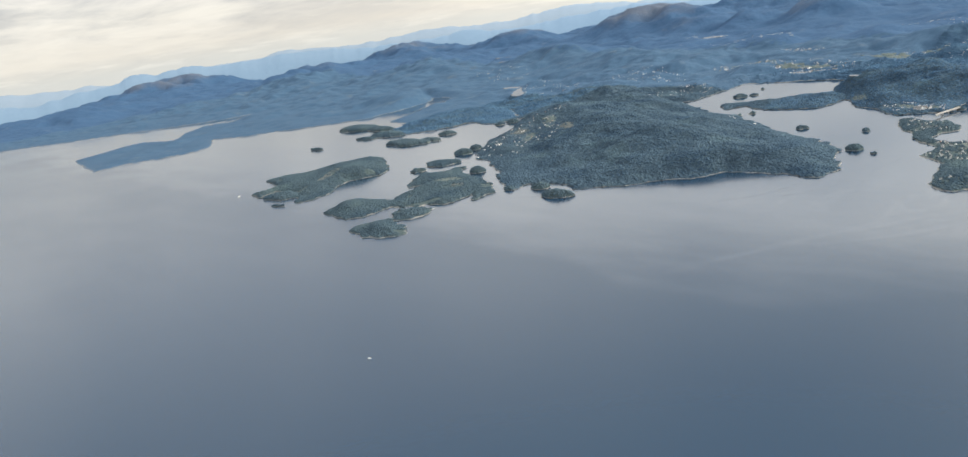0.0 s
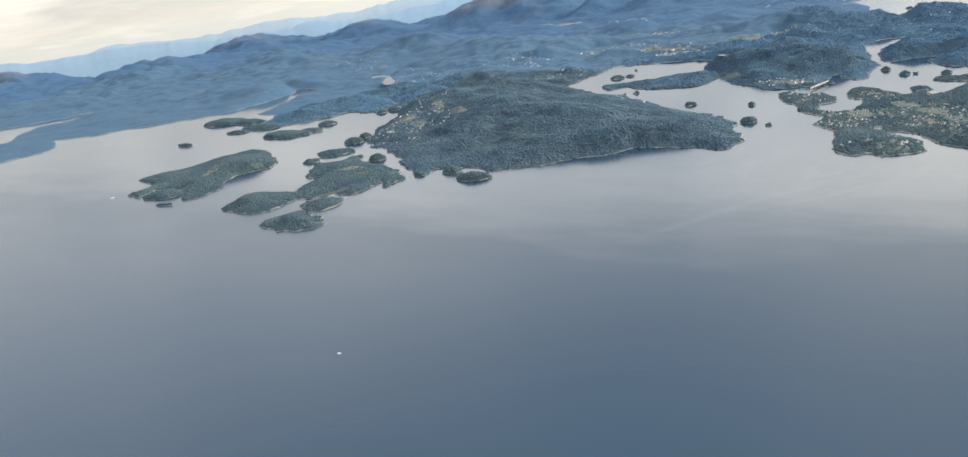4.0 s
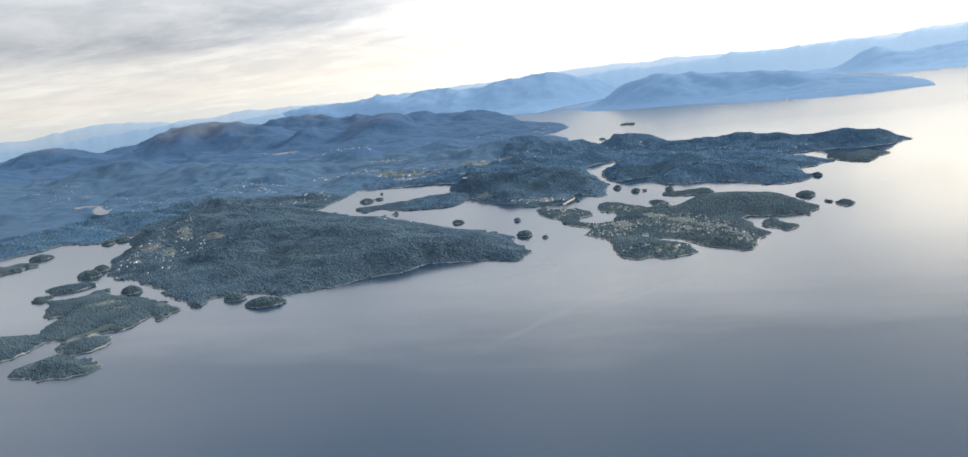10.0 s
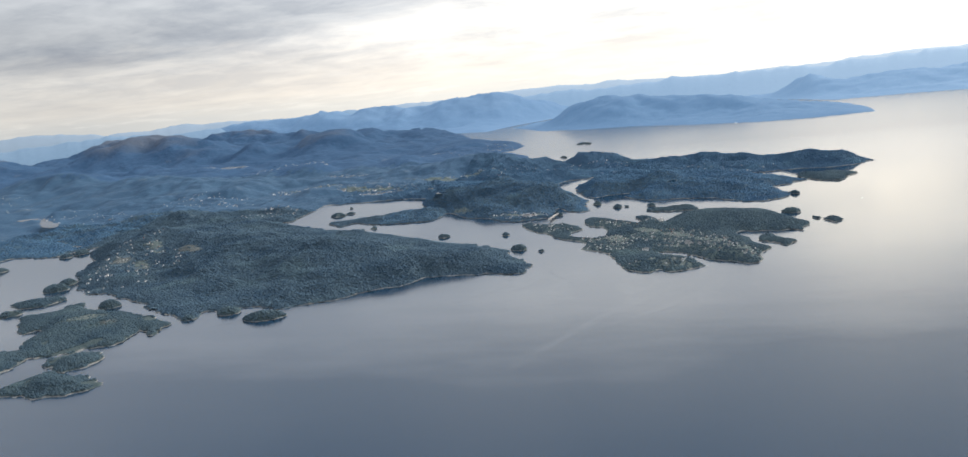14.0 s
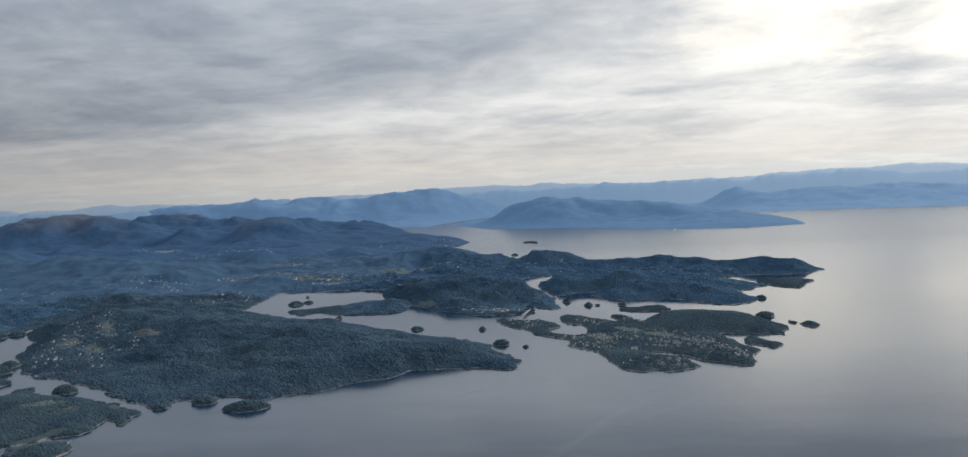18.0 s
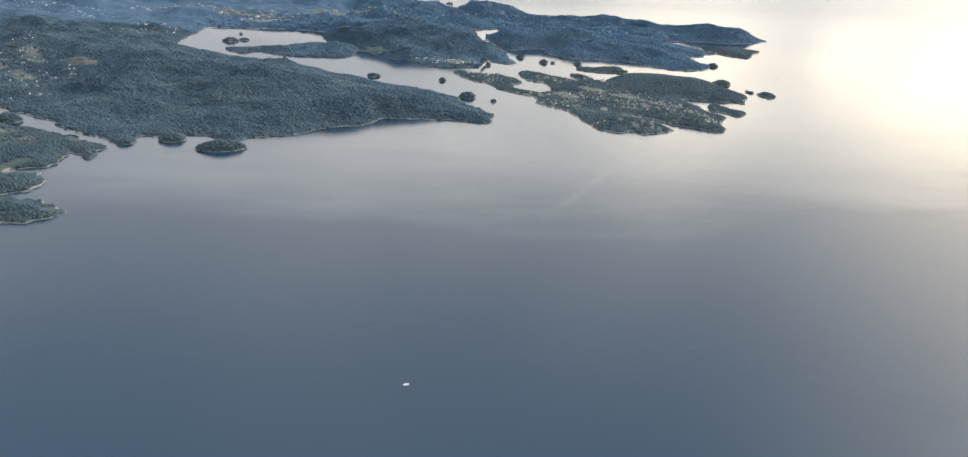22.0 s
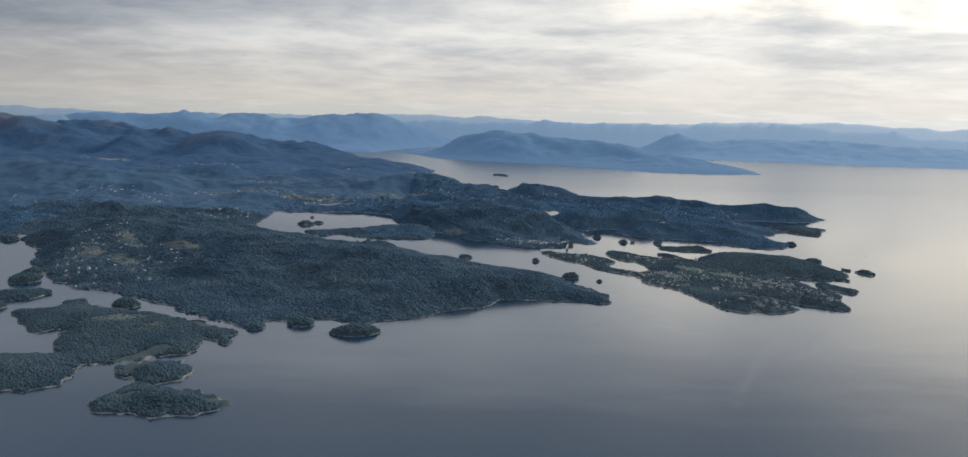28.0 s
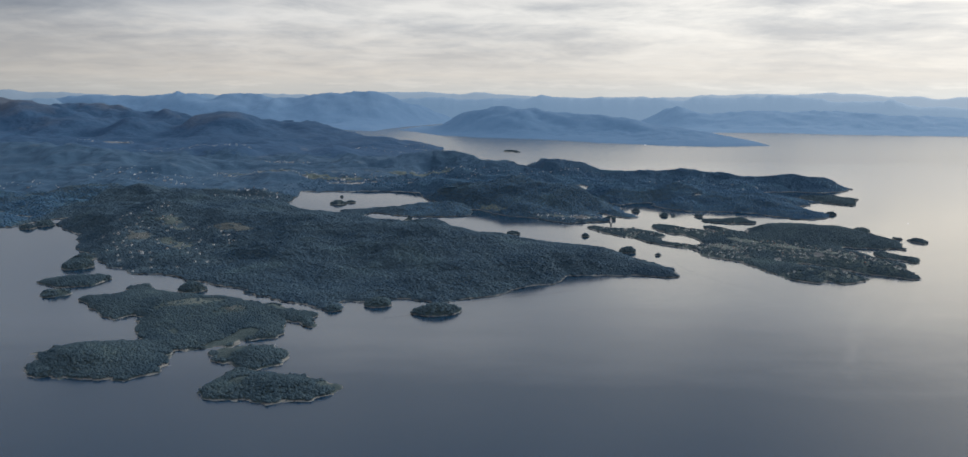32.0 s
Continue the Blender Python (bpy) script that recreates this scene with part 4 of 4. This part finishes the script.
OPEN = [meadow(h, *v, mat, label) for h, v, mat, label in (
    (mid_height, (-462, 575, 24, 11, 20), MEADOW, "yellow-green pasture on a wooded island"),
    (mid_height, (-430, 560, 12, 7, 40), HEATH, "brown heath beside a pasture"),
    (nw_height, (-660, 545, 30, 9, 120), HEATH, "tan heath slope on an island"),
    (mainland_height, (-545, 775, 30, 10, 130), MEADOW, "green field between village houses"),
    (mainland_height, (-590, 800, 22, 9, 110), HEATH, "brown stubble field by a village"),
    (mainland_height, (-500, 800, 26, 8, 150), HEATH, "brown stubble field by a village"),
    (mainland_height, (-610, 745, 16, 8, 120), MEADOW, "green field between village houses"),
    (mainland_height, (-570, 840, 24, 8, 140), MEADOW, "green field between village houses"),
    (mainland_height, (-330, 952, 34, 6, 140), MEADOW, "sunlit meadow above a sheltered shore"),
    (mainland_height, (-400, 985, 20, 5, 150), MEADOW, "sunlit meadow above a sheltered shore"),
    (mainland_height, (-165, 1000, 40, 9, 165), MEADOW, "mown grass round shore houses"),
    (mainland_height, (-250, 1060, 26, 7, 130), MEADOW, "clearing above the sound"),
    (mainland_height, (-520, 1400, 70, 14, 165), MEADOW, "valley farmland near a town"),
    (mainland_height, (-640, 1450, 60, 16, 160), MEADOW, "valley farmland near a town"),
    (mainland_height, (-380, 1480, 60, 18, 10), MEADOW, "valley farmland near a town"),
    (pen_height, (-30, 815, 18, 10, 120), MEADOW, "gardens and lawns among houses"),
    (pen_height, (30, 815, 24, 8, 130), MEADOW, "gardens and lawns among houses"),
    (pen_height, (60, 765, 22, 6, 135), MEADOW, "gardens and lawns among houses"),
    (pen_height, (0, 850, 18, 7, 140), MEADOW, "grass on a peninsula"),
    (pen_height, (82, 730, 16, 5, 140), MEADOW, "gardens and lawns among houses"))]


def spaced(x, y, r):
    """Trees keep clear of the houses, and stand thinner between them."""
    near = np.full(len(x), 1e9)
    for k in range(0, len(SITE), 50):
        block = SITE[k:k + 50]
        near = np.minimum(near, ((x[:, None] - block[:, 0]) ** 2 + (y[:, None] - block[:, 1]) ** 2).min(1))
    near = np.sqrt(near)
    return (near > 2.2) & ((near > 15) | (r.rand(len(x)) < 0.2 + 0.035 * near))


def dry(x, y):
    ok = np.ones(len(x), bool)
    for lake_at in LAKES:
        near = (np.abs(x - lake_at[0]) < 2 * lake_at[2]) & (np.abs(y - lake_at[1]) < 2 * lake_at[2])
        ok[near] &= basin(x[near], y[near], *lake_at) > 1.5
    for field in OPEN:
        ok &= (oblong(x, y, *field) > 1.0) | (np.sin(x * 12.9 + y * 78.2) > 0.97)
    return ok


def woods(x, y, r):
    return spaced(x, y, r) & dry(x, y) & (fbm(x + 55, y + 77, 40.0, 4) > -0.62)


for k, (height, box) in enumerate(zip(ISLE_HEIGHTS, ISLE_BOXES)):
    plant(height, box, 1.0, 100 + k, lambda x, y, r: dense(x, y, r) & dry(x, y), "dense dark green mixed woodland on an island", 0.95, 0.92, LESS_HAZED_LEAVES, 0.15, 3)
plant(pen_height, pen_box, 1.4, 301, woods, "groves of dark trees between gardens", 1.0, 1.1, LESS_HAZED_LEAVES, 0.6)
plant(mainland_height, (-780, -95, 560, 1180), 1.6, 302, woods, "dense mixed forest over a headland", 0.8, 1.4, HAZED_LEAVES, 0.6, 3)


def thinning(x, y, r):
    """Trees grow fewer towards the far country, whose woods lie in the ground itself."""
    lost = np.maximum(np.clip((-330 - x) / 260, 0, 1) * np.clip((y - 1150) / 60, 0, 1), np.clip((y - 1450) / 260, 0, 1))
    return r.rand(len(x)) > lost


plant(mainland_height, (-360, 340, 960, 1720), 2.0, 303, lambda x, y, r: woods(x, y, r) & thinning(x, y, r), "dense forest on low hills along a sound", 0.8, 1.4, MORE_HAZED_LEAVES, 1.0, 3)
plant(mainland_height, (-1020, -360, 760, 1420), 2.6, 304, lambda x, y, r: ((x < -778) | (y > 1178)) & woods(x, y, r) & thinning(x, y, r), "forest over inland slopes, crowns coloured with blue haze", 0.8, 1.9, MORE_HAZED_LEAVES, 1.0, 3)

# ---- bridge over the narrow sound ----
def bridge(ax, ay, bx, by, deck):
    ob = new("bridge")
    ob.matrix_world = pose((ax + bx) / 2, (ay + by) / 2, 0, 0, 0, math.degrees(math.atan2(by - ay, bx - ax)))
    half = math.hypot(bx - ax, by - ay) / 2
    grey = plain("concrete", (0.22, 0.22, 0.22), (0.28, 0.28, 0.28), 2.0)
    bm = bmesh.new()
    n = 10
    rows = []
    for i in range(n + 1):
        u = -half + 2 * half * i / n
        z = deck * (1 - 0.35 * (u / half) ** 2)
        rows.append([bm.verts.new(p) for p in ((u, -0.9, z), (u, 0.9, z), (u, 0.9, z - 0.35), (u, -0.9, z - 0.35))])
    for a, c in zip(rows, rows[1:]):
        for i in range(4):
            bm.faces.new((a[i], a[(i + 1) % 4], c[(i + 1) % 4], c[i]))
    bm.faces.new(rows[0])
    bm.faces.new(rows[-1][::-1])
    bmesh.ops.recalc_face_normals(bm, faces=bm.faces)
    part("deck", bm, grey, ob)
    for u in (-0.5, 0.0, 0.5):
        bm = bmesh.new()
        box_mesh(bm, u * half - 0.3, u * half + 0.3, -0.6, 0.6, -1.0, deck * (1 - 0.35 * u * u) - 0.33)
        part("pier", bm, grey, ob)
    for s in (-0.85, 0.85):
        bm = bmesh.new()
        box_mesh(bm, -half, half, s - 0.04, s + 0.04, deck * 0.66, deck + 0.3)
        part("parapet", bm, grey, ob)
    tagged(ob, "low grey concrete road bridge across a narrow sound", "bridge")


bridge(-112, 994, -118, 952, 3.2)

# ---- far town in the valley: many small buildings ----
r = np.random.RandomState(5)
v, f = [], []
for cx, cy, rx, ry, turn, n in ((-560, 1420, 190, 45, 165, 210), (-800, 1330, 120, 60, 150, 80), (-420, 1330, 120, 30, 170, 80), (-900, 1850, 160, 50, 160, 90), (-1200, 2100, 100, 30, 0, 60),
                                (-300, 1480, 110, 60, 0, 90), (60, 1340, 160, 30, 160, 80), (-120, 1500, 80, 40, 0, 50), (-560, 2060, 110, 35, 165, 60),
                                (-590, 1150, 40, 60, 150, 70), (-340, 945, 70, 16, 140, 24), (-165, 998, 55, 20, 165, 80), (-660, 1640, 60, 16, 170, 60), (-420, 2130, 60, 40, 120, 60), (-1000, 1260, 140, 60, 150, 70), (-1500, 1560, 200, 70, 150, 80)):
    a, q = r.rand(n) * 6.283, np.sqrt(r.rand(n))
    c, s = math.cos(radians(turn)), math.sin(radians(turn))
    x, y = cx + rx * q * np.cos(a) * c - ry * q * np.sin(a) * s, cy + rx * q * np.cos(a) * s + ry * q * np.sin(a) * c
    z, d = mainland_height(x, y)
    for px, py, pz, pd in zip(x, y, z, d):
        if pd < 5 or pz < 1.5:
            continue
        l, w, h, t = 0.55 + 2.2 * r.rand() ** 6, 0.45 + 0.3 * r.rand(), 0.6 + 0.4 * r.rand(), r.rand() * 3.14
        c1, s1 = math.cos(t), math.sin(t)
        k = len(v)
        for ux, uy, uz in ((-l, -w, 0), (l, -w, 0), (l, w, 0), (-l, w, 0), (-l, -w, h), (l, -w, h), (l, w, h), (-l, w, h), (-l, 0, h + .5), (l, 0, h + .5)):
            v.append((px + ux * c1 - uy * s1, py + ux * s1 + uy * c1, pz - .2 + uz))
        f += [(k, k + 1, k + 5, k + 4), (k + 2, k + 3, k + 7, k + 6), (k + 4, k + 5, k + 9, k + 8), (k + 6, k + 7, k + 8, k + 9), (k + 1, k + 2, k + 6, k + 5), (k + 3, k, k + 4, k + 7), (k + 5, k + 6, k + 9, k + 9), (k + 7, k + 4, k + 8, k + 8)]
me = bpy.data.meshes.new("town")
me.from_pydata(v, [], [tuple(dict.fromkeys(q)) for q in f])
m, g = material("far_houses")
finish(g, g.ramp(g.add("ShaderNodeNewGeometry").outputs[8], [(0.0, (0.40, 0.41, 0.43)), (0.4, (0.28, 0.29, 0.31)), (0.55, (0.18, 0.15, 0.14)), (0.75, (0.18, 0.19, 0.21)), (1.0, (0.52, 0.53, 0.55))]), 0.7)
me.materials.append(m)
tagged(new("town", me), "scattered pale houses of a valley town", "houses", kind="stuff")

# ---- far side of the fjord ----
def ridge(name, coast, hills, step, mat, label, cap=14.0, shore=90.0):
    px, py = zip(*coast)
    xs, ys = np.arange(min(px) - 30, max(px) + 30, step), np.arange(min(py) - 30, max(py) + 30, step)
    gx, gy = np.meshgrid(xs, ys)
    d = inside(gx, gy, coast) + 18 * fbm(gx, gy, 160.0, 4)
    z = relief(gx, gy, d, 0.5, hills, shore, cap) + np.clip(d / 160, 0, 1) * 16 * fbm(gx, gy, 170.0, 5, 0.55)
    return tagged(sheet(name, xs, ys, z, mat), label, "mountain", kind="structure")


# these ridges give off a faint blue glow in place of haze
ridge("backdrop_island", FAR_ISLAND, [(-345, 3060, 75, 200, 10, 38), (-225, 3080, 115, 240, 20, 54), (-50, 3060, 145, 240, 150, 42), (130, 3000, 140, 200, 150, 40), (270, 2900, 110, 150, 150, 26), (430, 2760, 150, 120, 150, 14)], 10, FAR_BLUE, "long forested island ridge across the fjord, glowing blue as haze")
ridge("backdrop_east", FAR_COAST, [(560, 3800, 120, 220, 0, 84), (780, 3760, 200, 240, 0, 34), (1010, 3700, 200, 230, 0, 35), (1270, 3620, 210, 230, 0, 47), (1520, 3520, 230, 240, 0, 26), (1800, 3450, 300, 240, 0, 34)], 14, FAR_MID, "mountain coast on the far side of the fjord, glowing blue as haze")
ridge("backdrop_north", FJORD_WEST, [(-2150, 3950, 300, 220, 0, 104), (-1700, 3900, 260, 220, 0, 78), (-1350, 3860, 260, 220, 0, 84), (-950, 3880, 230, 220, 0, 104), (-720, 3900, 140, 220, 0, 62), (-460, 4050, 190, 200, 0, 92)], 14, FAR_MID, "mountains at the head of the fjord, glowing blue as haze")


def skyline(name, radius, deep, top, rough, seed, mat, label):
    """A ring of far mountains, as deep as it is high, round the flight."""
    a = np.radians(np.arange(-115, 75, 0.16))
    rr = np.linspace(radius, radius + deep, 7)
    ga, gr = np.meshgrid(a, rr)
    x, y = np.sin(ga) * gr, np.cos(ga) * gr
    bump = 0.6 * fbm(ga * 3 + seed, ga * 0 + seed, 0.34, 6, 0.6) + 0.2 * fbm(ga * 9, gr / 60, 1.0, 3)
    prof = np.sin(np.pi * np.clip((gr - radius) / deep, 0, 1) * 0.75)
    z = prof * (top + rough * bump)
    k = np.arange(x.size).reshape(x.shape)
    q = np.stack([k[:-1, :-1], k[:-1, 1:], k[1:, 1:], k[1:, :-1]], -1).reshape(-1, 4)
    return tagged(mesh_from(name, np.stack([x, y, z], -1).reshape(-1, 3), q, mat, True), label, "mountains", kind="structure")


# both rings glow, their colour being painted haze
skyline("backdrop_range", 4300, 250, 116, 100, 3.0, FAR_RANGE, "mountain range along the horizon, glowing blue as haze")
skyline("backdrop_horizon", 4620, 250, 140, 75, 11.0, FAR_PALE, "plateau on the horizon, glowing pale blue as haze")

# ---- boats ----
def boat(x, y, turn, long, label):
    ob = new("boat")
    ob.matrix_world = pose(x, y, 0, 0, 0, turn)
    bm = bmesh.new()
    h = long / 2
    ring = [(-h, -0.28 * h), (0.3 * h, -0.3 * h), (h, 0), (0.3 * h, 0.3 * h), (-h, 0.28 * h)]
    lo = [bm.verts.new((p[0] * 0.92, p[1] * 0.75, -0.12)) for p in ring]
    hi = [bm.verts.new((p[0], p[1], 0.16 * h)) for p in ring]
    bm.faces.new(hi)
    for i in range(5):
        j = (i + 1) % 5
        bm.faces.new((lo[i], lo[j], hi[j], hi[i]))
    bmesh.ops.recalc_face_normals(bm, faces=bm.faces)
    part("hull", bm, WALLS[0][1], ob)
    bm = bmesh.new()
    box_mesh(bm, -0.5 * h, 0.1 * h, -0.18 * h, 0.18 * h, 0.16 * h, 0.42 * h)
    part("cabin", bm, WALLS[0][1], ob)
    bm = bmesh.new()
    box_mesh(bm, 0.1 * h, 0.13 * h, -0.15 * h, 0.15 * h, 0.27 * h, 0.38 * h)
    part("windscreen", bm, GLASS, ob)
    tagged(ob, label, "boat", "boats on the fjord")


boat(-127, 266, 25, 2.4, "small white motor boat on open water")
boat(-726, 451, 80, 4.0, "white boat off a wooded island")
boat(234, 981, 10, 2.0, "small white boat out in the sound")
boat(206, 2419, 5, 9.0, "pale ferry crossing the wide fjord")
